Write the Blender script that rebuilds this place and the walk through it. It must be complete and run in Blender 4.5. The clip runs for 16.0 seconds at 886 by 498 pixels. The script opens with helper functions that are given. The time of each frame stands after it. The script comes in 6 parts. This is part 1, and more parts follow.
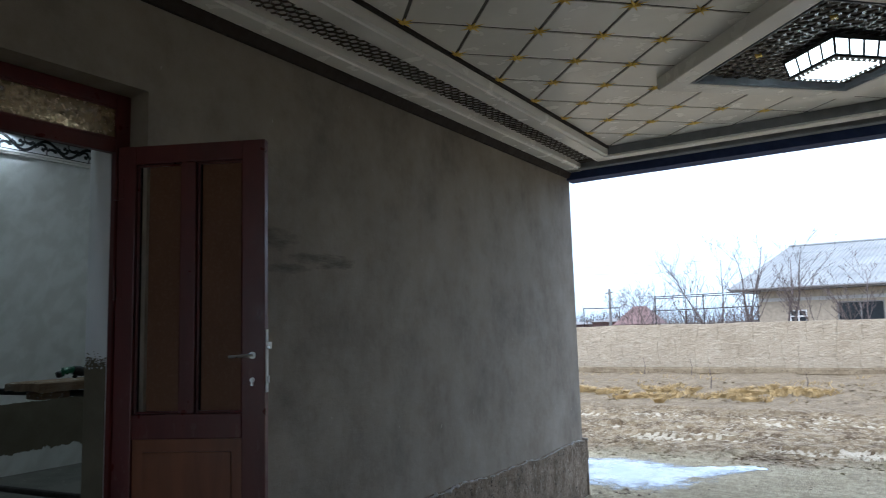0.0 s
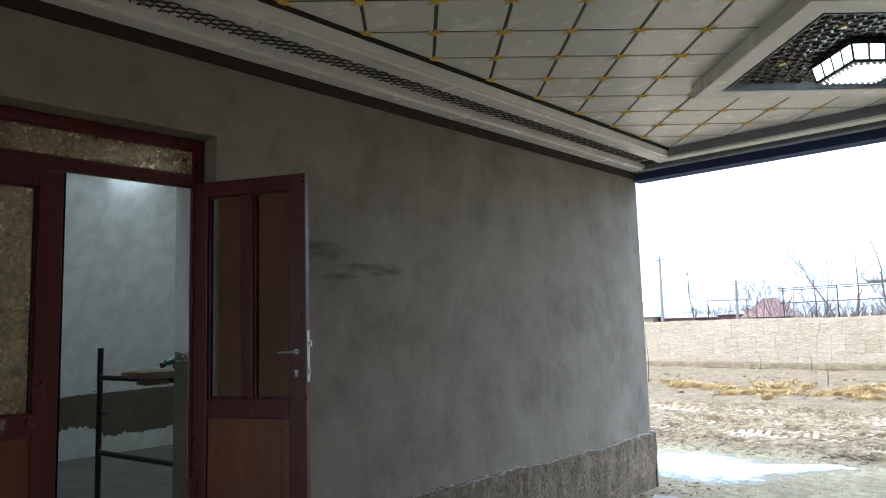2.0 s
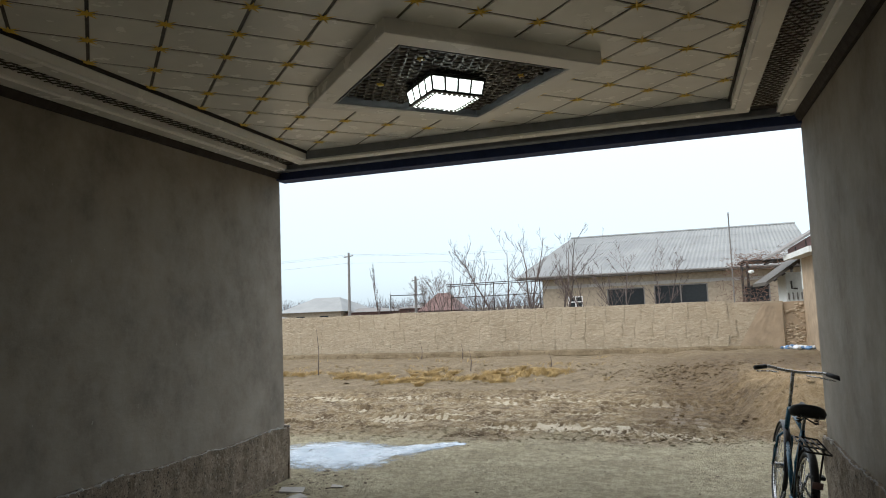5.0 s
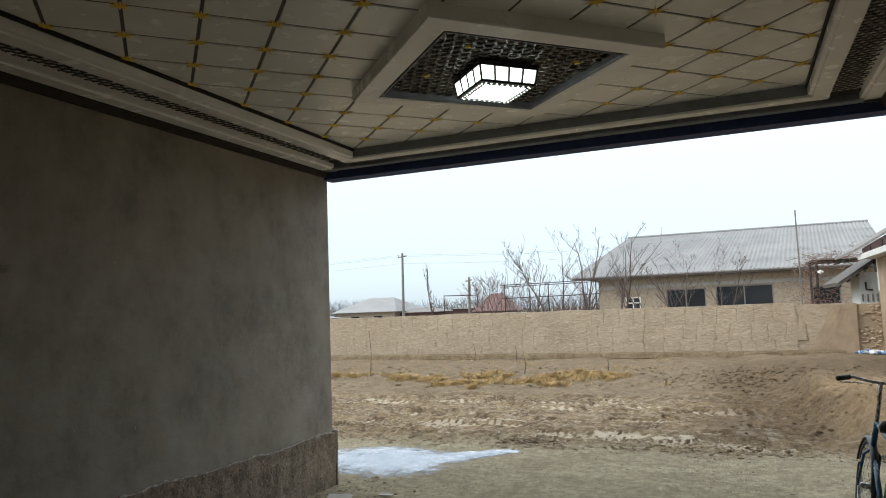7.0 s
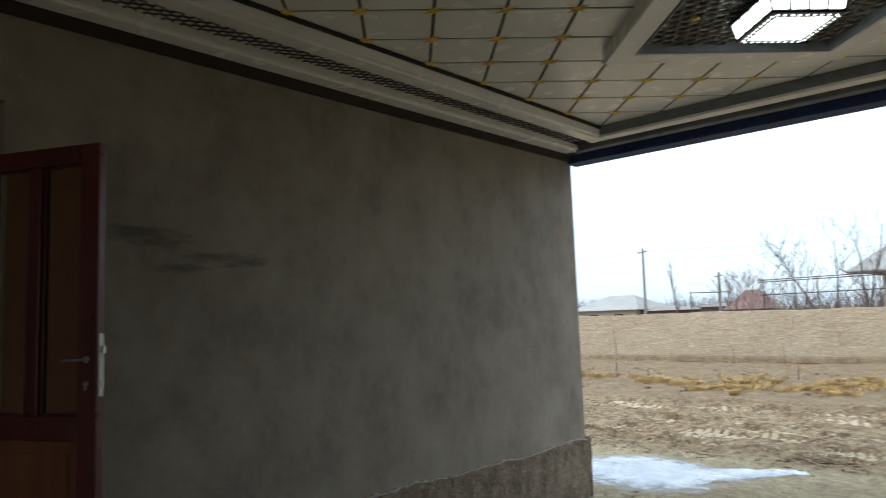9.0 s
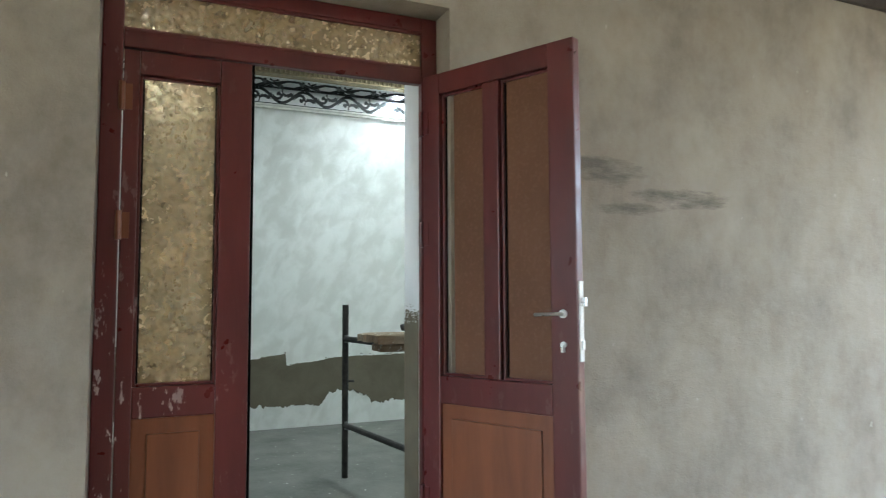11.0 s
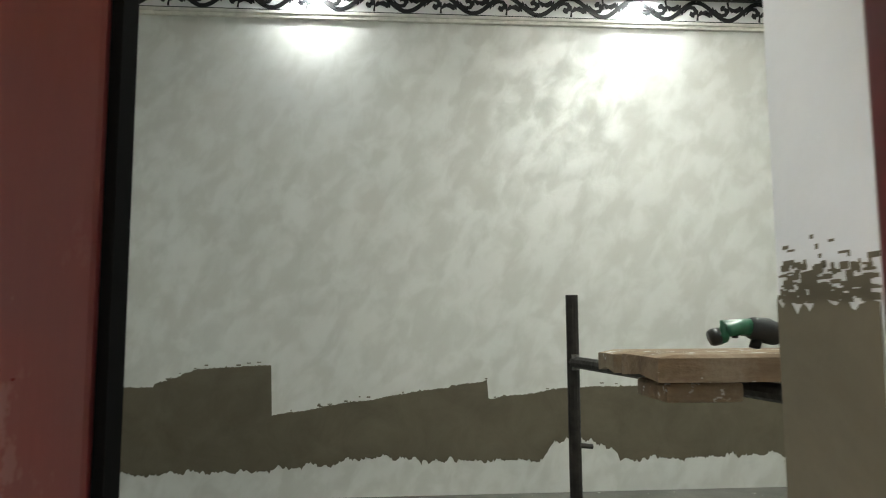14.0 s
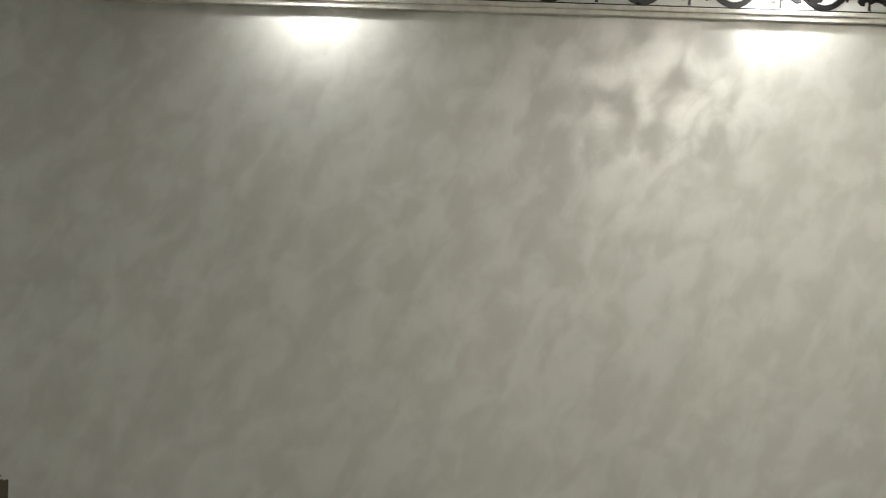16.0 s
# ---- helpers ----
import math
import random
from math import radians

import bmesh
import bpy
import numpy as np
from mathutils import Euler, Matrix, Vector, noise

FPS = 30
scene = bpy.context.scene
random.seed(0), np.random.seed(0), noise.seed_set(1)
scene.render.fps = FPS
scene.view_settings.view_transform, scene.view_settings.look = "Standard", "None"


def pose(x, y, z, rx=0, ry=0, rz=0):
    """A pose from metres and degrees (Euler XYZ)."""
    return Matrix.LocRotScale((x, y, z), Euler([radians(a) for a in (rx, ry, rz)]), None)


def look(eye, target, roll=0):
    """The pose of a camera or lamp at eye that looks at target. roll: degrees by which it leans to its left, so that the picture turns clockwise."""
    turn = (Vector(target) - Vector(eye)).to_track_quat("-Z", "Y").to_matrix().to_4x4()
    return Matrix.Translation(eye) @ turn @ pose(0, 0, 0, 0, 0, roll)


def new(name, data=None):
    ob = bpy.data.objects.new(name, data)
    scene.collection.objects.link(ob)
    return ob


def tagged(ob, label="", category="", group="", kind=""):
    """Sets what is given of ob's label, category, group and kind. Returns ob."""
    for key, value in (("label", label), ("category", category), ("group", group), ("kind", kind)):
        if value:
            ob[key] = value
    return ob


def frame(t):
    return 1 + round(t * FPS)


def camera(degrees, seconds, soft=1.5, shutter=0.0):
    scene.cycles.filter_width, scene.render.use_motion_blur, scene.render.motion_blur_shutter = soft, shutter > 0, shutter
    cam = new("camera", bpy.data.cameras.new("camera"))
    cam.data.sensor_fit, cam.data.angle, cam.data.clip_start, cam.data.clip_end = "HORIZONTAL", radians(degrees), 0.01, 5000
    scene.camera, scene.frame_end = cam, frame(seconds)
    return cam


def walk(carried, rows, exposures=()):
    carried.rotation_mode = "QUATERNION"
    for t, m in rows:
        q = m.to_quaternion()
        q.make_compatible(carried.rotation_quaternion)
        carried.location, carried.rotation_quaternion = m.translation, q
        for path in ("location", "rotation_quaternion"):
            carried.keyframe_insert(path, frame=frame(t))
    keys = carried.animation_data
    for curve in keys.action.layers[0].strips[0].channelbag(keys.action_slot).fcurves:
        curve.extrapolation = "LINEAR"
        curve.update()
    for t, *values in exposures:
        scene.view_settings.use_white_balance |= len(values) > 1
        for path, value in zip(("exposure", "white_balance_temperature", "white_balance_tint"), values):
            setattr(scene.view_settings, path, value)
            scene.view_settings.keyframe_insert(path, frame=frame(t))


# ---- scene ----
cam = camera(65.0, 16.0, soft=1.0, shutter=0.22)
PATH = [
    (0, (2.802, -6.905, 1.579), (1.729, -5.233, 1.807), -1.7),
    (0.5, (2.992, -6.995, 1.61), (1.762, -5.433, 1.83), -1.4),
    (1, (3.131, -6.991, 1.593), (1.843, -5.477, 1.813), -1.8),
    (1.5, (3.337, -6.946, 1.608), (1.993, -5.48, 1.82), -1.9),
    (2, (3.551, -6.984, 1.607), (2.2, -5.525, 1.824), -1.7),
    (2.5, (3.751, -7.049, 1.647), (2.448, -5.545, 1.849), -1.6),
    (3, (3.923, -7.012, 1.732), (2.856, -5.33, 1.918), -1.7),
    (3.5, (4.121, -6.974, 1.703), (3.327, -5.148, 1.887), -2.7),
    (3.7, (4.202, -6.946, 1.68), (3.471, -5.094, 1.862), -2.7),
    (5.8, (4.07, -6.604, 1.614), (3.449, -4.71, 1.784), -2.3),
    (6, (4.063, -6.574, 1.616), (3.411, -4.691, 1.788), -2.3),
    (6.5, (4.068, -6.522, 1.626), (3.322, -4.675, 1.807), -2.3),
    (7, (4.064, -6.456, 1.642), (3.292, -4.619, 1.819), -2.1),
    (7.5, (3.983, -6.342, 1.673), (3.202, -4.51, 1.848), -2.2),
    (8, (3.908, -6.259, 1.679), (3.105, -4.435, 1.853), -2.1),
    (8.5, (3.787, -6.086, 1.67), (2.789, -4.361, 1.847), -2.2),
    (9, (3.653, -6.017, 1.615), (2.32, -4.539, 1.812), -2.0),
    (9.5, (3.326, -6.027, 1.568), (1.756, -4.806, 1.776), -1.8),
    (10, (3.117, -6.05, 1.565), (1.43, -4.997, 1.772), -1.5),
    (10.2, (2.984, -6.183, 1.583), (1.282, -5.149, 1.764), -1.4),
    (12.3, (1.64, -5.834, 1.446), (-0.33, -5.562, 1.65), -0.6),
    (12.5, (1.488, -5.773, 1.446), (-0.486, -5.527, 1.658), -1.0),
    (13, (1.16, -5.685, 1.448), (-0.818, -5.463, 1.641), 0.1),
    (13.5, (0.8, -5.633, 1.43), (-1.178, -5.415, 1.625), 0.1),
    (13.8, (0.577, -5.562, 1.444), (-1.405, -5.384, 1.639), -0.1),
    (14, (0.431, -5.533, 1.435), (-1.552, -5.376, 1.638), -0.3),
    (14.2, (0.319, -5.542, 1.436), (-1.665, -5.39, 1.64), -0.2),
    (14.5, (0.133, -5.559, 1.45), (-1.849, -5.392, 1.658), -0.3),
    (15, (-0.212, -5.491, 1.503), (-2.197, -5.342, 1.701), -0.6),
    (15.3, (-0.414, -5.494, 1.575), (-2.397, -5.338, 1.788), -0.4),
    (15.5, (-0.539, -5.528, 1.648), (-2.517, -5.368, 1.895), -0.3),
    (16, (-0.819, -5.667, 1.991), (-2.806, -5.521, 2.163), 0.0),
]
EXPOSURES = [
    (0, 1.55, 5450, 13),
    (0.5, 2.1, 5450, 11),
    (1.5, 2.35, 5500, 11),
    (2.3, 2.2, 5550, 11),
    (3.0, 1.7, 5750, 9),
    (3.5, 1.05, 6300, 10),
    (8, 1.0, 6500, 11),
    (9.0, 1.3, 6200, 10),
    (9.5, 2.4, 5600, 10),
    (10.2, 3.5, 6000, 9),
    (12.3, 4.95, 5300, 10),
    (13.0, 4.95, 5400, 10),
    (14.2, 4.12, 6950, 17),
    (15, 4.03, 7150, 21),
    (16, 3.75, 7250, 22),
]
walk(cam, [(t, look(eye, target, roll)) for t, eye, target, roll in PATH], EXPOSURES)

# ---- light ----
world = bpy.data.worlds.new("overcast_sky")
scene.world = world
world.use_nodes = True
wn = world.node_tree
sky = wn.nodes.new("ShaderNodeTexSky")
sky.sky_type, sky.sun_disc = "NISHITA", False
sky.sun_elevation, sky.sun_rotation = radians(35), radians(235)
sky.air_density, sky.dust_density, sky.ozone_density = 1.0, 1.5, 1.0
# cloud veil: the clear sky shows through thin, nearly white cloud
veil = wn.nodes.new("ShaderNodeMix")
veil.data_type = "RGBA"
veil.inputs[0].default_value = 0.8
up = wn.nodes.new("ShaderNodeSeparateXYZ")
wn.links.new(wn.nodes.new("ShaderNodeTexCoord").outputs["Generated"], up.inputs[0])
cloud = wn.nodes.new("ShaderNodeMix")   # overcast: paler and brighter towards the zenith
cloud.data_type = "RGBA"
cloud.inputs[6].default_value = (2.35, 2.95, 3.42, 1.0)
cloud.inputs[7].default_value = (7.9, 8.0, 8.0, 1.0)
wn.links.new(up.outputs["Z"], cloud.inputs[0])
wn.links.new(cloud.outputs[2], veil.inputs[7])
wn.links.new(sky.outputs["Color"], veil.inputs[6])
wn.links.new(veil.outputs[2], wn.nodes["Background"].inputs["Color"])
wn.nodes["Background"].inputs["Strength"].default_value = 0.15

sun_data = bpy.data.lights.new("sun", "SUN")
sun_data.energy, sun_data.angle, sun_data.color = 0.8, radians(25), (1.0, 0.97, 0.92)
sun = new("sun", sun_data)
sun.matrix_world = pose(0, 0, 30, 55, 0, -55)
SPOT_W, ROSE_W = 0.80, 1.5


# ---- node helpers ----
class Mat:
    """A small builder for procedural materials in world-sized object space."""

    def __init__(self, name, rough=0.8, metal=0.0, spec=0.5):
        self.m = bpy.data.materials.new(name)
        self.m.use_nodes = True
        self.t = self.m.node_tree
        self.b = self.t.nodes["Principled BSDF"]
        self.b.inputs["Roughness"].default_value = rough
        self.b.inputs["Metallic"].default_value = metal
        self.b.inputs["Specular IOR Level"].default_value = spec
        self.geo = self.t.nodes.new("ShaderNodeNewGeometry")
        self.pos = self.geo.outputs["Position"]
        self.height = None

    def node(self, kind, **values):
        n = self.t.nodes.new(kind)
        for k, v in values.items():
            n.inputs[k.replace("_", " ")].default_value = v
        return n

    def link(self, a, b):
        self.t.links.new(a, b)

    def scaled(self, sx, sy, sz, shift=0.0):
        n = self.t.nodes.new("ShaderNodeMapping")
        n.inputs["Scale"].default_value = (sx, sy, sz)
        n.inputs["Location"].default_value = (shift, shift, shift)
        self.link(self.pos, n.inputs["Vector"])
        return n.outputs["Vector"]

    def noise(self, scale, detail=4.0, rough=0.55, vec=None, distortion=0.0):
        n = self.node("ShaderNodeTexNoise", Scale=scale, Detail=detail, Roughness=rough, Distortion=distortion)
        self.link(vec or self.pos, n.inputs["Vector"])
        return n.outputs["Fac"]

    def voronoi(self, scale, feature="F1", vec=None):
        n = self.node("ShaderNodeTexVoronoi", Scale=scale)
        n.feature = feature
        self.link(vec or self.pos, n.inputs["Vector"])
        return n.outputs["Distance"]

    def ramp(self, fac, lo, hi, a=0.0, b=1.0):
        n = self.t.nodes.new("ShaderNodeMapRange")
        n.inputs["From Min"].default_value, n.inputs["From Max"].default_value = lo, hi
        n.inputs["To Min"].default_value, n.inputs["To Max"].default_value = a, b
        self.link(fac, n.inputs["Value"])
        return n.outputs["Result"]

    def mix(self, fac, a, b):
        n = self.t.nodes.new("ShaderNodeMix")
        n.data_type = "RGBA"
        for sock, v in ((n.inputs[6], a), (n.inputs[7], b)):
            if isinstance(v, tuple):
                sock.default_value = (*v, 1.0)
            else:
                self.link(v, sock)
        if isinstance(fac, float):
            n.inputs[0].default_value = fac
        else:
            self.link(fac, n.inputs[0])
        return n.outputs[2]

    def math(self, op, a, b=0.0):
        n = self.t.nodes.new("ShaderNodeMath")
        n.operation = op
        for sock, v in ((n.inputs[0], a), (n.inputs[1], b)):
            if isinstance(v, (int, float)):
                sock.default_value = v
            else:
                self.link(v, sock)
        return n.outputs[0]

    def axis(self, k):
        n = self.t.nodes.new("ShaderNodeSeparateXYZ")
        self.link(self.pos, n.inputs[0])
        return n.outputs[k]

    def vary(self, amount=0.1):
        """Object by object brightness change, about 1."""
        n = self.t.nodes.new("ShaderNodeObjectInfo")
        return self.ramp(n.outputs["Random"], 0, 1, 1 - amount, 1 + amount)

    def color(self, c, times=None):
        if isinstance(c, tuple):
            self.b.inputs["Base Color"].default_value = (*c, 1.0)
            return self
        if times is not None:
            n = self.t.nodes.new("ShaderNodeVectorMath")
            n.operation = "SCALE"
            self.link(c, n.inputs[0])
            self.link(times, n.inputs["Scale"])
            c = n.outputs[0]
        self.link(c, self.b.inputs["Base Color"])
        return self

    def rough(self, fac):
        self.link(fac, self.b.inputs["Roughness"])
        return self

    def bump(self, height, distance=0.01, strength=0.6):
        n = self.node("ShaderNodeBump", Strength=strength, Distance=distance)
        self.link(height, n.inputs["Height"])
        if self.height is not None:
            self.link(self.height, n.inputs["Normal"])
        self.height = n.outputs["Normal"]
        self.link(self.height, self.b.inputs["Normal"])
        return self


def plain(name, c, rough=0.6, metal=0.0, amount=0.18, scale=9.0, bump=0.002, fine=70.0):
    """A surface of one colour with blotches and fine grain."""
    m = Mat(name, rough, metal)
    lo = tuple(v * (1 - amount) for v in c)
    hi = tuple(min(1, v * (1 + amount)) for v in c)
    m.color(m.mix(m.ramp(m.noise(scale, 5), 0.3, 0.7), lo, hi), m.vary(amount * 0.4))
    m.rough(m.ramp(m.noise(scale * 2.3, 3), 0.3, 0.7, max(0.03, rough - 0.1), min(1, rough + 0.12)))
    m.bump(m.noise(fine, 4), bump, 0.5)
    return m.m


# ---- materials ----
def cement_plaster():
    m = Mat("cement_plaster", 0.88)
    big = m.ramp(m.noise(0.8, 5, 0.55, m.scaled(1, 1, 0.85)), 0.32, 0.7)
    c = m.mix(big, (0.182, 0.152, 0.118), (0.288, 0.248, 0.200))
    cloud = m.ramp(m.noise(2.4, 7, 0.62, m.scaled(1, 1, 0.7, 3.0)), 0.36, 0.68)
    c = m.mix(m.math("MULTIPLY", cloud, 0.8), c, (0.342, 0.303, 0.25))
    wet = m.ramp(m.noise(2.3, 7, 0.6, m.scaled(1, 0.95, 0.9, 7.0)), 0.47, 0.68)
    c = m.mix(m.math("MULTIPLY", wet, 0.55), c, (0.140, 0.121, 0.098))
    fleck = m.ramp(m.noise(9, 6, 0.7, m.scaled(1, 1, 0.8, 11.0)), 0.38, 0.64)
    c = m.mix(m.math("MULTIPLY", fleck, 0.34), c, (0.34, 0.31, 0.27))
    # torn trowel scars at shoulder height near the door: two broken, drawn-out smears
    y, z = m.axis(1), m.axis(2)
    rag = m.noise(5, 8, 0.75, m.scaled(1, 0.7, 3.2))
    for y0, z0, ry, rz in ((4.34, -2.10, 0.36, 0.085), (3.84, -2.00, 0.36, 0.06), (4.14, -1.94, 0.24, 0.04)):
        dy = m.math("POWER", m.math("ABSOLUTE", m.math("DIVIDE", m.math("ADD", y, y0), ry)), 2.0)
        dz = m.math("POWER", m.math("ABSOLUTE", m.math("DIVIDE", m.math("ADD", z, z0), rz)), 2.0)
        spot = m.ramp(m.math("ADD", m.math("ADD", dy, dz), m.math("MULTIPLY", rag, 3.0)), 1.45, 2.1, 1.0, 0.0)
        c = m.mix(m.math("MULTIPLY", spot, 0.75), c, (0.092, 0.08, 0.068))
    chips = m.ramp(m.noise(22, 2, 0.4, m.scaled(1, 1.6, 0.6, 1.0)), 0.765, 0.785)
    c = m.mix(m.math("MULTIPLY", chips, 0.5), c, (0.5, 0.47, 0.42))
    m.color(c)
    m.bump(m.noise(1.5, 4, 0.5), 0.02, 0.4).bump(m.noise(9, 7, 0.66, m.scaled(1, 1, 1.4)), 0.008, 0.7).bump(m.noise(120, 4), 0.0018, 0.6)
    return m.m


def pale_plaster():
    m = Mat("pale_plaster", 0.85)
    c = m.mix(m.ramp(m.noise(5, 6, 0.6, m.scaled(1, 1, 0.6)), 0.35, 0.7), (0.33, 0.31, 0.285), (0.45, 0.43, 0.40))
    c = m.mix(m.ramp(m.noise(16, 4), 0.62, 0.75), c, (0.33, 0.31, 0.29))
    m.color(c).bump(m.noise(30, 6, 0.65), 0.004, 0.6)
    return m.m


def rubble_plinth():
    m = Mat("rubble_plinth", 0.95)
    c = m.mix(m.ramp(m.noise(7, 6, 0.7), 0.3, 0.7), (0.13, 0.10, 0.07), (0.33, 0.265, 0.195))
    c = m.mix(m.ramp(m.noise(26, 4, 0.6), 0.58, 0.7), c, (0.40, 0.35, 0.28))
    c = m.mix(m.ramp(m.noise(40, 3), 0.6, 0.68), c, (0.06, 0.05, 0.04))
    m.color(c).bump(m.noise(18, 8, 0.7), 0.03, 0.9).bump(m.noise(90, 4), 0.004, 0.6)
    return m.m


def ceiling_white(name="ceiling_board", c=(0.87, 0.84, 0.785)):
    m = Mat(name, 0.3)
    v = m.t.nodes.new("ShaderNodeNewGeometry").outputs["Random Per Island"]
    lo, hi = tuple(x * 0.93 for x in c), tuple(min(1, x * 1.06) for x in c)
    m.color(m.mix(m.ramp(m.noise(2.2, 4), 0.3, 0.7), lo, hi), m.ramp(v, 0, 1, 0.95, 1.04))
    m.rough(m.ramp(m.noise(6, 3), 0.3, 0.7, 0.17, 0.30))
    m.bump(m.noise(2.2, 2), 0.006, 0.35)
    return m.m


def painted_wood():
    m = Mat("oxblood_painted_wood", 0.3)
    c = m.mix(m.ramp(m.noise(6, 5, 0.6, m.scaled(1, 1, 0.25)), 0.3, 0.7), (0.066, 0.010, 0.010), (0.112, 0.018, 0.017))
    drip = m.ramp(m.noise(19, 5, 0.7, m.scaled(1, 1, 0.45, 4.0)), 0.60, 0.64)
    low = m.ramp(m.axis(2), 1.1, 1.7, 0.85, 0.12)
    left = m.ramp(m.axis(1), -6.1, -5.8, 1.0, 0.05)
    c = m.mix(m.math("MULTIPLY", m.math("MULTIPLY", drip, low), left), c, (0.55, 0.47, 0.43))
    m.color(c)
    m.rough(m.ramp(m.noise(12, 4), 0.3, 0.7, 0.26, 0.5))
    m.bump(m.noise(45, 4, 0.6, m.scaled(1, 1, 0.12)), 0.0015, 0.5)
    return m.m


def panel_wood():
    m = Mat("orange_brown_panel", 0.4)
    g = m.noise(9, 6, 0.6, m.scaled(1, 1, 0.14), 0.7)
    c = m.mix(m.ramp(g, 0.3, 0.7), (0.13, 0.040, 0.017), (0.21, 0.070, 0.028))
    smear = m.ramp(m.noise(14, 5, 0.7, m.scaled(1, 1, 0.6, 2.0)), 0.69, 0.73)
    c = m.mix(m.math("MULTIPLY", smear, m.ramp(m.axis(1), -6.0, -5.5, 0.7, 0.1)), c, (0.5, 0.42, 0.37))
    m.color(c).bump(m.noise(60, 4, 0.6, m.scaled(1, 1, 0.1)), 0.001, 0.5)
    return m.m


def amber_glass(name, tint, through_it, relief=0.8):
    m = Mat(name, 0.16)
    m.b.inputs["Transmission Weight"].default_value = through_it
    m.b.inputs["IOR"].default_value = 1.48
    c = m.mix(m.ramp(m.noise(24, 4), 0.35, 0.65), tuple(v * 0.82 for v in tint), tint)
    c = m.mix(m.ramp(m.noise(5, 5, 0.6), 0.55, 0.75), c, tuple(v * 0.78 for v in tint))
    m.color(c)
    m.rough(m.ramp(m.noise(40, 3), 0.35, 0.65, 0.12, 0.32))
    m.bump(m.voronoi(42, "SMOOTH_F1"), 0.012, relief).bump(m.noise(60, 3), 0.004, 0.5 * relief)
    return m.m


def brown_glass():
    """Tinted pane that only shows its own brown, with a faint rippled gloss."""
    m = Mat("brown_rippled_glass", 0.42, 0.0, 0.12)
    c = m.mix(m.ramp(m.noise(7, 5, 0.6, m.scaled(1, 1, 0.6)), 0.3, 0.7), (0.132, 0.066, 0.040), (0.158, 0.080, 0.049))
    c = m.mix(m.ramp(m.noise(70, 3), 0.5, 0.7, 0.0, 0.35), c, (0.21, 0.12, 0.08))
    m.color(c)
    m.bump(m.noise(45, 2, 0.5, m.scaled(1, 1, 0.6)), 0.0012, 0.6)
    return m.m


def pearl_plaster():
    """Pearl paint: an even diffuse ground under a satin coat laid on in crossed brush dabs."""
    m = Mat("pearl_plaster", 0.6)
    tilt = m.t.nodes.new("ShaderNodeMapping")
    tilt.vector_type = "TEXTURE"   # turned first, then drawn out along the stroke
    tilt.inputs["Rotation"].default_value = (radians(-32), 0, 0)
    tilt.inputs["Scale"].default_value = (1, 0.8, 1.15)
    m.link(m.pos, tilt.inputs["Vector"])
    dabs = m.noise(6.8, 3, 0.5, tilt.outputs["Vector"], 0.35)
    big = m.noise(1.1, 4, 0.55)
    f = m.ramp(m.math("ADD", m.math("MULTIPLY", dabs, 0.6), m.math("MULTIPLY", big, 0.4)), 0.36, 0.64)
    m.color(m.mix(f, (0.61, 0.602, 0.568), (0.70, 0.70, 0.672)))
    m.bump(m.noise(2.0, 3, 0.5), 0.006, 0.2).bump(m.noise(120, 3), 0.0006, 0.3)
    m.b.inputs["Coat IOR"].default_value = 2.5
    m.link(m.ramp(dabs, 0.42, 0.60, 0.02, 1.0), m.b.inputs["Coat Weight"])
    m.b.inputs["Coat Roughness"].default_value = 0.46
    n = m.node("ShaderNodeBump", Strength=1.0, Distance=0.016)
    m.link(dabs, n.inputs["Height"])
    m.link(n.outputs["Normal"], m.b.inputs["Coat Normal"])
    return m.m


def primer_paint():
    m = Mat("grey_brown_primer", 0.7)
    c = m.mix(m.ramp(m.noise(4.5, 6, 0.65, None, 0.5), 0.3, 0.7), (0.098, 0.080, 0.052), (0.145, 0.121, 0.082))
    m.color(c).bump(m.noise(30, 5, 0.6), 0.002, 0.5)
    return m.m


def concrete_floor():
    m = Mat("screed_floor", 0.85)
    c = m.mix(m.ramp(m.noise(3, 7, 0.65), 0.3, 0.7), (0.10, 0.10, 0.086), (0.195, 0.19, 0.168))
    c = m.mix(m.ramp(m.noise(32, 3, 0.5), 0.7, 0.74), c, (0.55, 0.54, 0.5))
    m.color(c).bump(m.noise(25, 6, 0.65), 0.006, 0.6)
    return m.m


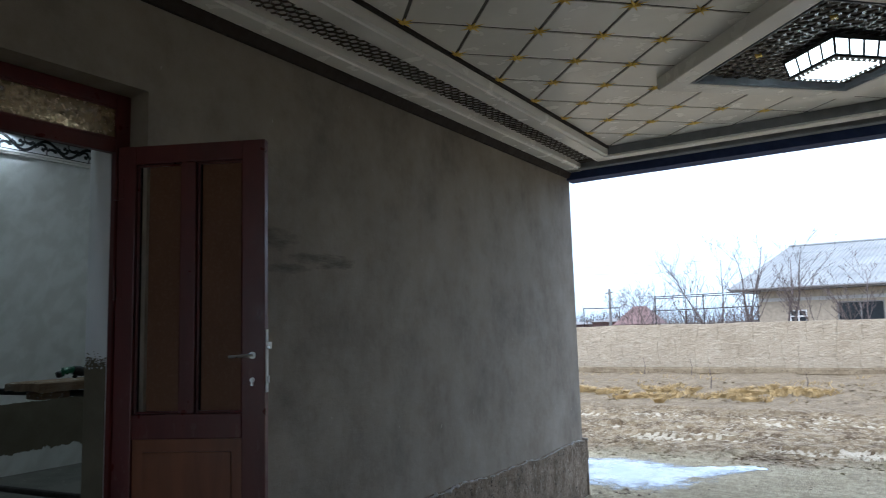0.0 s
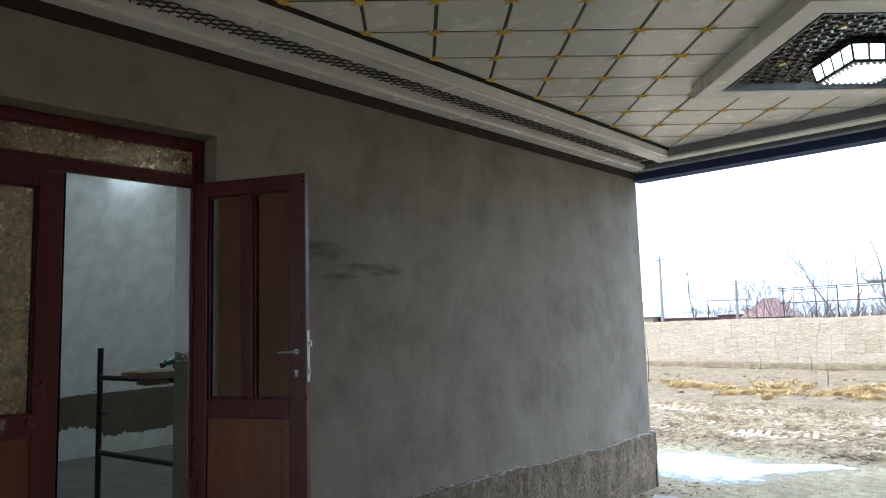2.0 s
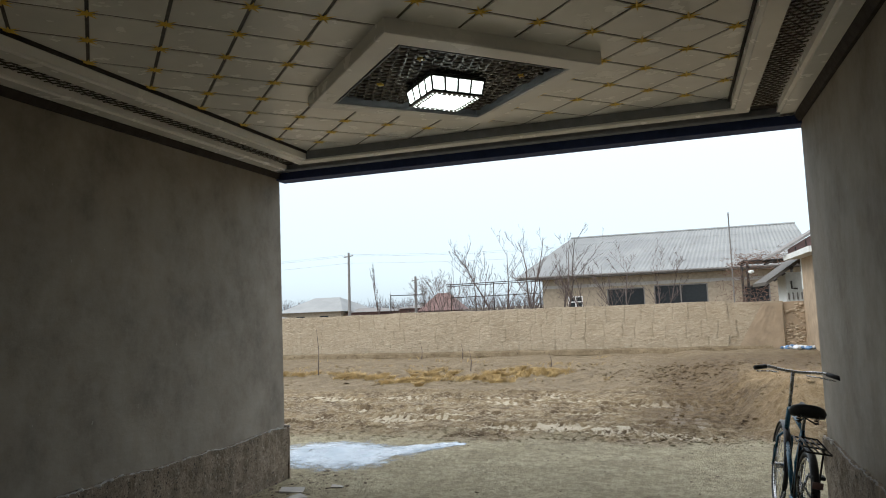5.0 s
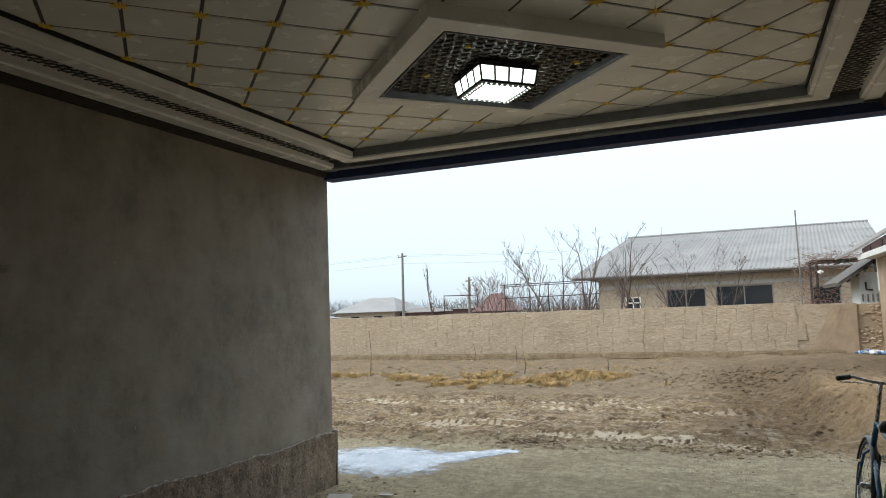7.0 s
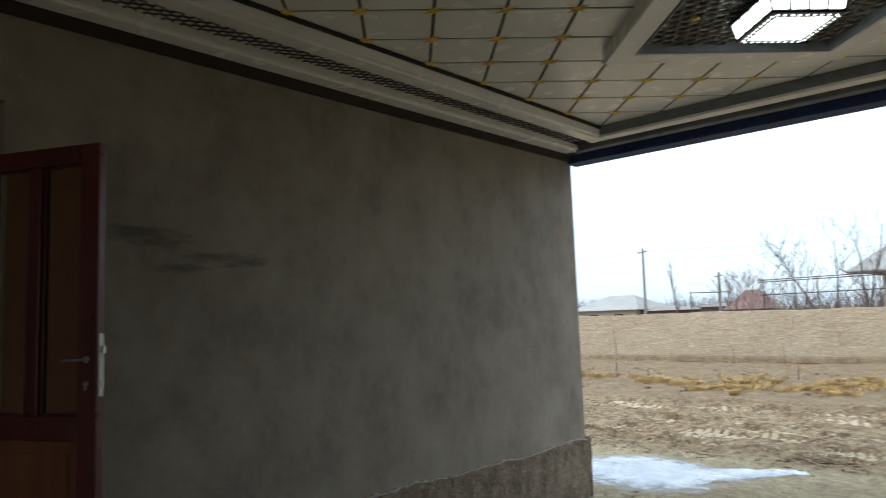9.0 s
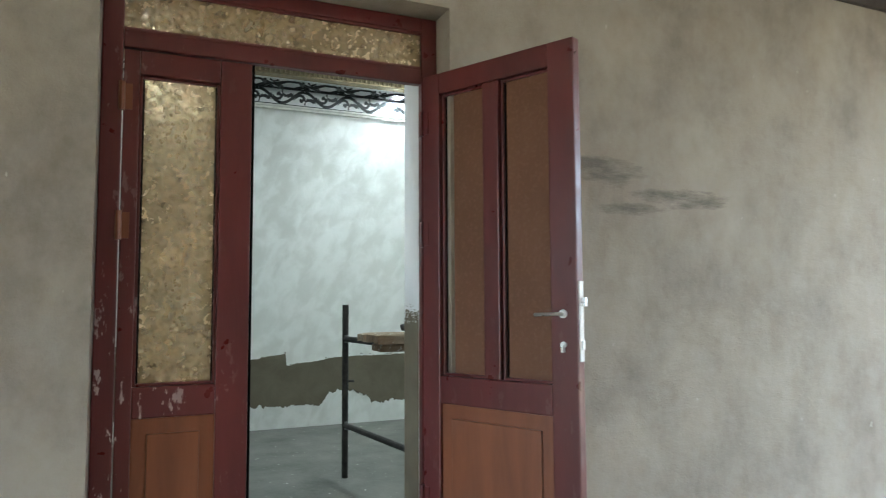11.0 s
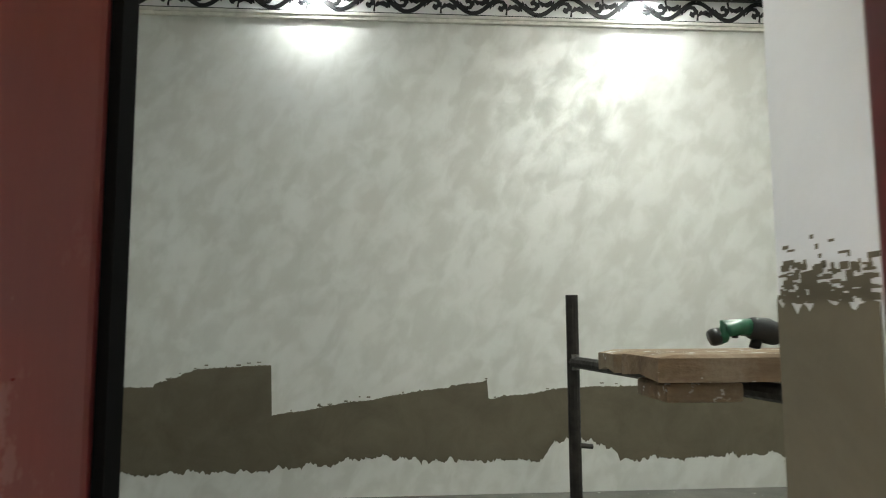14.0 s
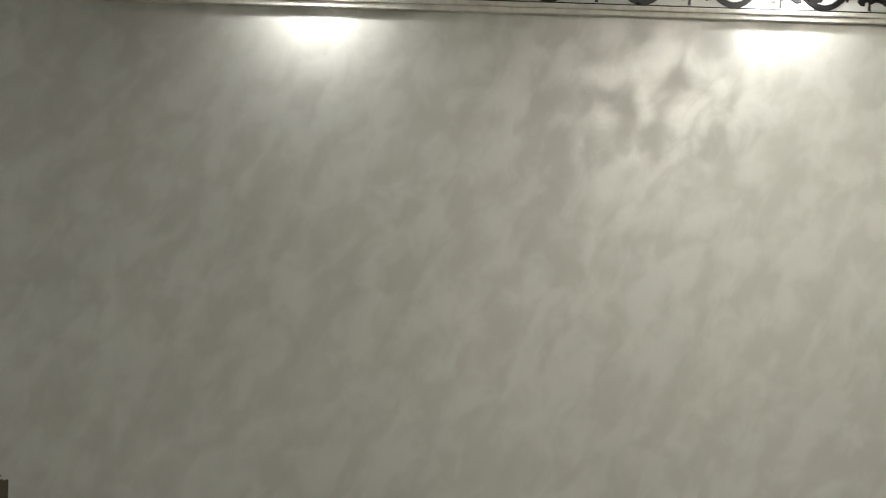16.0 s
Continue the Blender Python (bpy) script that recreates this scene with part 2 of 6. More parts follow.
def soil():
    m = Mat("bare_soil", 0.95)
    y = m.axis(1)
    wob = m.ramp(m.noise(0.9, 5, 0.6), 0.2, 0.8, -1.0, 1.0)
    yy = m.math("ADD", y, m.math("MULTIPLY", wob, 0.8))
    yard = m.mix(m.ramp(m.noise(2.0, 8, 0.72, m.scaled(0.6, 1, 1)), 0.34, 0.66), (0.37, 0.32, 0.20), (0.51, 0.45, 0.30))
    yard = m.mix(m.ramp(m.noise(38, 4, 0.6), 0.62, 0.70, 0.0, 0.55), yard, (0.105, 0.083, 0.055))
    yard = m.mix(m.ramp(m.noise(75, 3, 0.6, m.scaled(1, 1, 1, 4.0)), 0.66, 0.72), yard, (0.36, 0.325, 0.26))
    yard = m.mix(m.ramp(m.noise(11, 8, 0.78), 0.44, 0.56, 0.55, 0.0), yard, (0.185, 0.155, 0.098))
    damp = m.ramp(m.noise(0.8, 8, 0.75, m.scaled(0.7, 1.2, 1, 2.0), 0.4), 0.52, 0.64)
    yard = m.mix(m.math("MULTIPLY", damp, 0.32), yard, (0.17, 0.135, 0.085))
    mud = m.mix(m.ramp(m.noise(3.6, 9, 0.78, m.scaled(1, 0.7, 1), 0.3), 0.42, 0.58), (0.105, 0.070, 0.035), (0.27, 0.205, 0.117))
    bank = m.mix(m.ramp(m.noise(3.0, 8, 0.74), 0.34, 0.66), (0.14, 0.100, 0.055), (0.275, 0.215, 0.132))
    bank = m.mix(m.ramp(m.noise(16, 5, 0.7), 0.54, 0.66), bank, (0.085, 0.06, 0.034))
    tread = m.ramp(m.noise(10, 6, 0.66, m.scaled(0.8, 1.1, 1, 9.0), 0.4), 0.50, 0.57)
    mud = m.mix(m.math("MULTIPLY", tread, 0.55), mud, (0.42, 0.355, 0.245))
    c = m.mix(m.ramp(yy, 2.2, 2.7), yard, mud)
    c = m.mix(m.ramp(yy, 7.0, 8.5), c, bank)
    c = m.mix(m.ramp(y, 20, 34), c, (0.20, 0.17, 0.125))
    # pale dried crust pressed flat by tyres; damp mud and painted shade darken lug marks
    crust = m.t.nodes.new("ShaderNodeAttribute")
    crust.attribute_name = "crust_and_groove_shade"
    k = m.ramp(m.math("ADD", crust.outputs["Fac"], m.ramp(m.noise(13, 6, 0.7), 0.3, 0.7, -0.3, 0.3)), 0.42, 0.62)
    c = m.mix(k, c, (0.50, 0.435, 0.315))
    heap = m.math("MULTIPLY", m.ramp(m.math("ADD", m.axis(0), m.math("MULTIPLY", wob, 0.6)), 3.1, 4.1), m.math("MULTIPLY", m.ramp(yy, 3.2, 4.0), m.ramp(yy, 12, 14, 1.0, 0.0)))
    dirt = m.mix(m.ramp(m.noise(7, 8, 0.76), 0.36, 0.64), (0.072, 0.046, 0.022), (0.185, 0.130, 0.068))
    c = m.mix(m.math("MULTIPLY", heap, 0.9), c, dirt)
    cut = m.math("MULTIPLY", m.ramp(m.math("ADD", m.axis(0), m.math("MULTIPLY", wob, 0.35)), 5.0, 5.5), m.math("MULTIPLY", m.ramp(yy, 3.0, 3.6), m.ramp(yy, 7.5, 9.5, 1.0, 0.0)))
    clay_face = m.mix(m.ramp(m.noise(5, 7, 0.72, m.scaled(1, 1, 0.5)), 0.34, 0.66), (0.20, 0.135, 0.066), (0.36, 0.265, 0.15))
    c = m.mix(cut, c, clay_face)
    m.color(c)
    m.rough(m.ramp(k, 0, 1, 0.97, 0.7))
    m.bump(m.noise(6, 8, 0.75), 0.11, 0.8).bump(m.noise(28, 6, 0.7), 0.03, 0.8).bump(m.noise(90, 4, 0.65), 0.008, 0.8)
    return m.m


def mud_wall_mat():
    m = Mat("cob_wall", 0.95)
    c = m.mix(m.ramp(m.noise(1.1, 7, 0.68), 0.3, 0.7), (0.335, 0.272, 0.188), (0.415, 0.345, 0.250))
    rows = m.noise(11, 5, 0.62, m.scaled(0.75, 1, 1.9), 0.5)
    c = m.mix(m.ramp(rows, 0.52, 0.66), c, (0.455, 0.385, 0.285))
    c = m.mix(m.ramp(rows, 0.34, 0.43, 0.6, 0.0), c, (0.235, 0.182, 0.118))
    m.color(c, m.vary(0.03))
    m.bump(rows, 0.04, 0.8).bump(m.noise(34, 6, 0.7), 0.015, 0.7)
    return m.m


def slate_roof():
    m = Mat("weathered_slate_sheet", 0.85)
    c = m.mix(m.ramp(m.noise(0.7, 6, 0.6), 0.3, 0.7), (0.235, 0.245, 0.245), (0.295, 0.305, 0.30))
    c = m.mix(m.ramp(m.noise(3, 4, 0.6, m.scaled(1.4, 0.5, 0.5)), 0.6, 0.75), c, (0.23, 0.23, 0.22))
    m.color(c, m.vary(0.03)).bump(m.noise(20, 4), 0.01, 0.4)
    return m.m


def dusty_plank():
    m = Mat("dusty_plank", 0.88)
    g = m.noise(22, 6, 0.65, m.scaled(1, 0.12, 1), 0.5)
    c = m.mix(m.ramp(g, 0.32, 0.68), (0.15, 0.092, 0.055), (0.30, 0.205, 0.13))
    c = m.mix(m.ramp(m.noise(7, 6, 0.7), 0.46, 0.66, 0.0, 0.7), c, (0.36, 0.295, 0.225))
    c = m.mix(m.ramp(m.noise(34, 4, 0.6, m.scaled(1, 0.7, 1, 3.0)), 0.62, 0.66), c, (0.66, 0.64, 0.60))
    m.color(c).bump(g, 0.006, 0.7).bump(m.noise(60, 4), 0.003, 0.6)
    return m.m


def lamp_glow(name, c, power):
    m = Mat(name, 0.3)
    m.color((0.9, 0.9, 0.9))
    m.b.inputs["Emission Color"].default_value = (*c, 1)
    m.b.inputs["Emission Strength"].default_value = power
    return m.m


PLASTER, PALE, PLINTH = cement_plaster(), pale_plaster(), rubble_plinth()
BOARD = ceiling_white()
MOULD = ceiling_white("cream_moulding", (0.84, 0.82, 0.78))
GROOVE = plain("dark_groove", (0.075, 0.064, 0.05), 0.6)
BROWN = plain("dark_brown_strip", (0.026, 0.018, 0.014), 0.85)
LATTICE = plain("bronze_lattice", (0.075, 0.06, 0.045), 0.4, 0.35)
LATTICE_BACK = plain("lattice_backing", (0.80, 0.78, 0.74), 0.55)
GOLD = plain("gold_paint", (0.86, 0.60, 0.09), 0.35, 0.0, 0.1)
OLDGOLD = plain("antique_gold", (0.36, 0.29, 0.17), 0.45, 0.4, 0.3, 30, 0.004)
NAVY = plain("navy_film", (0.026, 0.044, 0.125), 0.8)
GREYSTRIP = plain("grey_strip", (0.20, 0.21, 0.23), 0.45)
WOOD, PANEL = painted_wood(), panel_wood()
GLASS_DOOR = amber_glass("amber_pattern_glass", (0.67, 0.50, 0.29), 0.64)
GLASS_LEAF = brown_glass()
STEEL = plain("galvanised_steel", (0.55, 0.56, 0.57), 0.35, 0.9, 0.1)
FILM = plain("white_plastic_film", (0.72, 0.73, 0.74), 0.4)
PEARL, PRIMER, SCREED = pearl_plaster(), primer_paint(), concrete_floor()
BLACK = plain("black_lacquer", (0.012, 0.012, 0.013), 0.35)
WHITE = plain("white_lacquer", (0.78, 0.78, 0.77), 0.4, 0, 0.04)
UMBER = plain("umber_ceiling_paint", (0.12, 0.095, 0.07), 0.6)
TEAL = plain("teal_ceiling_paint", (0.085, 0.135, 0.15), 0.6)
STUCCO = plain("white_stucco", (0.68, 0.66, 0.60), 0.6, 0, 0.12, 20, 0.004)
PUTTY = plain("smooth_white_putty", (0.70, 0.705, 0.73), 0.55, 0, 0.05, 6, 0.002)
RUSTY = plain("dark_rusty_pipe", (0.035, 0.03, 0.027), 0.55, 0.4, 0.4, 25, 0.003)
PLANK = dusty_plank()
GREEN = plain("green_plastic", (0.012, 0.11, 0.055), 0.35, 0, 0.15)
RUBBER = plain("black_rubber", (0.018, 0.018, 0.019), 0.6)
# near-black without gloss: shade at pane and leaf edges put in as colour
EDGE_SHADE = Mat("black_edge_shade", 0.95, 0.0, 0.04).color((0.005, 0.005, 0.005)).m
BLUE = plain("blue_bicycle_enamel", (0.014, 0.085, 0.145), 0.3, 0.1, 0.2)
CHROME = plain("worn_chrome", (0.45, 0.45, 0.45), 0.25, 0.95, 0.15)
SOIL, COB, SLATE = soil(), mud_wall_mat(), slate_roof()
BRICK = plain("yellow_brick_wall", (0.355, 0.295, 0.22), 0.9, 0, 0.2, 6, 0.01, 30)
CLAY = plain("brown_clay_render", (0.33, 0.255, 0.175), 0.92, 0, 0.2, 3, 0.01, 20)
DARKGLASS = plain("dark_window_glass", (0.02, 0.024, 0.028), 0.12)
BARK = plain("winter_bark", (0.10, 0.075, 0.066), 0.9, 0, 0.3, 8, 0.004)
VINE = plain("dry_vine", (0.19, 0.115, 0.085), 0.9, 0, 0.3, 8, 0.004)
STRAW = plain("dry_straw", (0.40, 0.285, 0.125), 0.85, 0, 0.45, 5, 0.002)
LIMEWASH = plain("limewashed_wall", (0.62, 0.64, 0.62), 0.8, 0, 0.1)
POLE_MAT = plain("grey_pole", (0.19, 0.18, 0.17), 0.85)
RUSTROOF = plain("rust_red_sheet", (0.17, 0.10, 0.09), 0.7)
ICE = None


def ice_mat():
    m = Mat("thin_ice", 0.12)
    c = m.mix(m.ramp(m.noise(2.2, 5, 0.6), 0.35, 0.65), (0.27, 0.33, 0.39), (0.60, 0.67, 0.74))
    m.color(c)
    m.rough(m.ramp(m.noise(4, 5), 0.35, 0.65, 0.08, 0.4))
    m.bump(m.noise(9, 4), 0.004, 0.4)
    skin = m.t.nodes.new("ShaderNodeAttribute")
    skin.attribute_name = "thickness"
    m.link(m.ramp(m.math("ADD", skin.outputs["Fac"], m.ramp(m.noise(7, 6, 0.7), 0.3, 0.7, -0.35, 0.35)), 0.05, 0.75, 0.0, 0.92), m.b.inputs["Alpha"])
    return m.m


ICE = ice_mat()
GLOW = lamp_glow("lamp_panel_glow", (0.93, 1.0, 0.96), 7.0)
GLOW_SIDE = lamp_glow("lamp_side_glow", (0.88, 1.0, 0.92), 1.7)
GLOW_ROSE = lamp_glow("rose_glow", (1.0, 0.97, 0.9), 1.3)
GLOW_SPOT = lamp_glow("spot_glow", (0.88, 1.0, 1.0), 30.0)


# ---- mesh helpers ----
PLACE = {}


def thing(name, at=(0, 0, 0), label="", category="", group="", kind=""):
    ob = new(name)
    ob.empty_display_size = 0.1
    ob.matrix_basis = Matrix.Translation(at)
    PLACE[ob] = Matrix.Translation(at)
    return tagged(ob, label, category, group, kind)


def link_mesh(name, bm, material, smooth=False):
    me = bpy.data.meshes.new(name)
    bmesh.ops.recalc_face_normals(bm, faces=bm.faces)
    if smooth:
        for f in bm.faces:
            f.smooth = True
    bm.to_mesh(me)
    bm.free()
    me.materials.append(material)
    return new(name, me)


def part(name, bm, material, parent, label="", smooth=False):
    """One mesh, given in world metres, under a thing or a part of it."""
    bm.transform(PLACE[parent].inverted())
    ob = link_mesh(name, bm, material, smooth)
    ob.parent = parent
    PLACE[ob] = PLACE[parent]
    return tagged(ob, label)


def solid(name, bm, material, label="", category="", group="", kind="", smooth=False):
    """A top-level thing made of one mesh, its origin at its base."""
    lo = Vector([min(v.co[k] for v in bm.verts) for k in range(3)])
    hi = Vector([max(v.co[k] for v in bm.verts) for k in range(3)])
    at = Vector(((lo.x + hi.x) / 2, (lo.y + hi.y) / 2, lo.z))
    bm.transform(Matrix.Translation(-at))
    ob = link_mesh(name, bm, material, smooth)
    ob.matrix_basis = Matrix.Translation(at)
    PLACE[ob] = Matrix.Translation(at)
    return tagged(ob, label, category, group, kind)


def box(bm, x0, x1, y0, y1, z0, z1, bevel=0.0, m=None):
    vs = [bm.verts.new((x, y, z)) for x in (x0, x1) for y in (y0, y1) for z in (z0, z1)]
    fs = [bm.faces.new([vs[i] for i in q]) for q in ((0, 1, 3, 2), (4, 6, 7, 5), (0, 4, 5, 1), (2, 3, 7, 6), (0, 2, 6, 4), (1, 5, 7, 3))]
    if bevel:
        edges = {e for f in fs for e in f.edges}
        made = bmesh.ops.bevel(bm, geom=list(edges), offset=bevel, segments=2, profile=0.6, affect="EDGES")
        vs = list({v for f in made["faces"] for v in f.verts} | {v for v in vs if v.is_valid})
    if m is not None:
        bmesh.ops.transform(bm, matrix=m, verts=vs)
    return bm


def boxes(*rows, bevel=0.0):
    bm = bmesh.new()
    for r in rows:
        box(bm, *r, bevel=bevel)
    return bm


def tube(bm, points, radius, sides=8, closed=False, cap=True, radii=None):
    """A round bar along a line of points."""
    pts = [Vector(p) for p in points]
    rings = []
    for i, p in enumerate(pts):
        a = pts[i - 1] if (i or closed) else p
        b = pts[(i + 1) % len(pts)] if (i < len(pts) - 1 or closed) else p
        d = (b - a).normalized()
        side = d.orthogonal().normalized() if abs(d.z) > 0.95 else d.cross(Vector((0, 0, 1))).normalized()
        up = side.cross(d)
        r = radii[i] if radii else radius
        rings.append([bm.verts.new(p + r * (math.cos(2 * math.pi * k / sides) * side + math.sin(2 * math.pi * k / sides) * up)) for k in range(sides)])
    n = len(rings)
    for i in range(n if closed else n - 1):
        a, b = rings[i], rings[(i + 1) % n]
        for k in range(sides):
            bm.faces.new((a[k], a[(k + 1) % sides], b[(k + 1) % sides], b[k]))
    if cap and not closed:
        bm.faces.new(rings[0][::-1])
        bm.faces.new(rings[-1])
    return bm


def bar(points, radius, sides=8, closed=False, radii=None):
    return tube(bmesh.new(), points, radius, sides, closed, True, radii)


def sheet(xs, ys, fn):
    """A grid of points fn(u, v) over the two lists."""
    bm = bmesh.new()
    vs = [[bm.verts.new(fn(x, y)) for y in ys] for x in xs]
    for i in range(len(xs) - 1):
        for j in range(len(ys) - 1):
            bm.faces.new((vs[i][j], vs[i + 1][j], vs[i + 1][j + 1], vs[i][j + 1]))
    return bm


def prism(bm, outline, z0, z1):
    """Upright prism over a plan outline."""
    lo = [bm.verts.new((x, y, z0)) for x, y in outline]
    hi = [bm.verts.new((x, y, z1)) for x, y in outline]
    n = len(lo)
    bm.faces.new(lo[::-1])
    bm.faces.new(hi)
    for k in range(n):
        bm.faces.new((lo[k], lo[(k + 1) % n], hi[(k + 1) % n], hi[k]))
    return bm


def hsh(*k):
    return noise.noise(Vector((k[0] * 12.9 + 0.37, (k[1] if len(k) > 1 else 0) * 7.7 + 0.11, (k[2] if len(k) > 2 else 0) * 3.1 + 0.53)))


def span(a, b, step):
    n = max(1, int(math.ceil(abs(b - a) / step)))
    return [a + (b - a) * i / n for i in range(n + 1)]


# ---- plan, in metres: the porch wall is x = 0, its outer corner y = 0 ----
GROUND, FLOOR = -0.14, 0.458
PORCH_W, BACK = 5.27, -10.6
DOOR0, DOOR1, DOOR_TOP = -6.27, -5.015, 2.708
ROOM_X, INNER_X, ROOM_Y0, ROOM_Y1, ROOM_TOP = -3.572, -0.34, -9.0, -0.4, 3.95
FIELD_Z, EDGE_Z = 3.3, 3.19
FX0, FX1, FY1, FY0 = 0.615, 4.655, -0.46, -10.0
MED = (2.645, -2.06)


# ---- walls ----
SPLAY = 0.012
bm = bmesh.new()
prism(bm, [(0, DOOR1), (0, 0), (INNER_X, 0), (INNER_X, DOOR1 + SPLAY), (-0.17, DOOR1)], -0.4, 4.5)
prism(bm, [(0, BACK), (0, DOOR0), (-0.17, DOOR0), (INNER_X, DOOR0 - SPLAY), (INNER_X, BACK)], -0.4, 4.5)
prism(bm, [(0, DOOR0), (0, DOOR1), (-0.17, DOOR1), (INNER_X, DOOR1 + SPLAY), (INNER_X, DOOR0 - SPLAY), (-0.17, DOOR0)], DOOR_TOP, 4.5)
prism(bm, [(0, DOOR0), (0, DOOR1), (-0.17, DOOR1), (INNER_X, DOOR1 + SPLAY), (INNER_X, DOOR0 - SPLAY), (-0.17, DOOR0)], -0.4, FLOOR - 0.01)
solid("wall_west", bm, PLASTER, "rough grey cement-plastered porch wall with trowel marks", "wall", kind="structure")
solid("wall_east", boxes((PORCH_W, PORCH_W + 0.4, BACK, 0, -0.4, 4.0)), PLASTER,
      "grey cement-plastered wall closing the porch", "wall", kind="structure")
solid("wall_south", boxes((0, 1.1, BACK - 0.3, BACK, -0.4, 4.0), (4.1, PORCH_W, BACK - 0.3, BACK, -0.4, 4.0), (1.1, 4.1, BACK - 0.3, BACK, 2.7, 4.0)), PLASTER,
      "plain grey plastered wall round the rear gateway", "wall", kind="structure")
solid("wall_room_west", boxes((ROOM_X - 0.35, ROOM_X, ROOM_Y0 - 0.35, 0, -0.4, 4.5)), PEARL,
      "white pearl-plastered room wall, half finished", "wall", kind="structure")
solid("wall_room_north", boxes((ROOM_X, INNER_X, ROOM_Y1, 0, -0.4, 4.5)), PEARL, "white plastered end wall of the room", "wall", kind="structure")
solid("wall_room_south", boxes((ROOM_X, INNER_X, ROOM_Y0 - 0.35, ROOM_Y0, -0.4, 4.5)), PEARL, "white plastered end wall of the room", "wall", kind="structure")
solid("wall_room_east", boxes((INNER_X - 0.012, INNER_X - 0.001, ROOM_Y0, DOOR0 - SPLAY, FLOOR, ROOM_TOP), (INNER_X - 0.012, INNER_X - 0.001, DOOR1 + SPLAY, ROOM_Y1, FLOOR, ROOM_TOP),
                              (INNER_X - 0.012, INNER_X - 0.001, DOOR0 - SPLAY, DOOR1 + SPLAY, DOOR_TOP, ROOM_TOP)), PEARL,
      "white plastered inner face of the door wall", "wall", kind="structure")
bm = bmesh.new()
for y, s in ((DOOR1, 1), (DOOR0, -1)):
    prism(bm, [(-0.171, y - s * 0.003), (INNER_X - 0.012, y + s * (SPLAY - 0.003)), (INNER_X - 0.012, y - s * 0.062), (-0.171, y - s * 0.068)], FLOOR, DOOR_TOP - 0.001)
box(bm, INNER_X - 0.012, -0.171, DOOR0 + 0.068, DOOR1 - 0.068, DOOR_TOP - 0.06, DOOR_TOP - 0.002)
solid("door_reveal", bm, PUTTY, "white puttied door reveal", "wall", kind="structure")
solid("floor", boxes((ROOM_X, INNER_X, ROOM_Y0, ROOM_Y1, 0.05, FLOOR)), SCREED, "dusty grey screed floor with specks of putty", "floor", kind="structure")
solid("door_threshold", boxes((INNER_X, 0.02, DOOR0 + 0.004, DOOR1 - 0.004, FLOOR - 0.008, FLOOR + 0.004), bevel=0.004), SCREED, "grey cement door threshold", "threshold", kind="structure")
solid("roof_slab", boxes((ROOM_X - 0.5, PORCH_W + 0.7, BACK - 0.5, 0.16, 4.5, 4.65)), POLE_MAT, "plain roof slab over house and porch", "roof", kind="structure")


def plinth_run(x, side, y0, y1):
    """Rough proud plinth with an uneven mortar lip on top."""
    bm = bmesh.new()
    ys, zs = span(y0, y1, 0.05), span(-0.35, 0.40, 0.05)

    def top(y):
        return 0.40 + 0.03 * hsh(y * 0.12, 3) + 0.02 * hsh(y * 0.5, 5) + (0.05 if y < -2.0 else 0.0) * min(1.0, (-2.0 - y) / 2)

    def front(y, k):
        z = -0.35 + (top(y) + 0.35) * k
        return (x + side * (0.035 + 0.018 * hsh(y * 0.45, z * 0.45, 1) + 0.012 * hsh(y * 1.2, z * 1.2, 2)), y, z)

    ks = [i / (len(zs) - 1) for i in range(len(zs))]
    rows = [[bm.verts.new(front(y, k)) for k in ks] + [bm.verts.new((x - side * 0.01, y, top(y) + 0.012))] for y in ys]
    for a, b in zip(rows, rows[1:]):
        for i in range(len(a) - 1):
            bm.faces.new((a[i], b[i], b[i + 1], a[i + 1]))
    end = [bm.verts.new((x - side * 0.01, ys[-1], v.co.z)) for v in rows[-1][:-1]]
    for i in range(len(end) - 1):
        bm.faces.new((rows[-1][i], rows[-1][i + 1], end[i + 1], end[i]))
    return bm


def plinth_lip(x, side, y0, y1):
    pts = [(x + side * (0.026 + 0.018 * hsh(y * 1.9, 8)), y, 0.404 + 0.03 * hsh(y * 0.12, 3) + 0.02 * hsh(y * 0.5, 5) + 0.012 * hsh(y * 2.7, 12)
            + (0.05 if y < -2.0 else 0.0) * min(1.0, (-2.0 - y) / 2)) for y in span(y0, y1, 0.022)]
    return bar(pts, 0.012, 5, radii=[0.002 + 0.022 * max(0.0, hsh(p[1] * 2.3, 9)) + 0.010 * abs(hsh(p[1] * 5.1, 4)) for p in pts])


solid("plinth_west", plinth_run(0, 1, DOOR1 + 0.05, 0.03), PLINTH, "rough brown rubble and concrete plinth", "plinth", kind="structure")
solid("plinth_lip_west", plinth_lip(0, 1, DOOR1 + 0.05, 0.035), PALE, "ragged pale mortar lip along the plinth", "trim", kind="structure")
solid("plinth_end", boxes((INNER_X, 0.045, 0.002, 0.035, -0.35, 0.405), bevel=0.01), PLINTH, "rough plinth end at the corner", "plinth", kind="structure")
solid("plinth_lip_end", bar([(x, 0.03 + 0.008 * hsh(x * 3, 2), 0.412 + 0.012 * hsh(x * 2, 4)) for x in span(-0.4, 0.05, 0.03)], 0.016, 6), PALE,
      "pale mortar lip at the plinth corner", "trim", kind="structure")
solid("plinth_east", plinth_run(PORCH_W, -1, BACK, 0.03), PLINTH, "rough brown rubble plinth", "plinth", kind="structure")
solid("plinth_lip_east", plinth_lip(PORCH_W, -1, BACK, 0.035), PALE, "ragged pale mortar lip along the plinth", "trim", kind="structure")


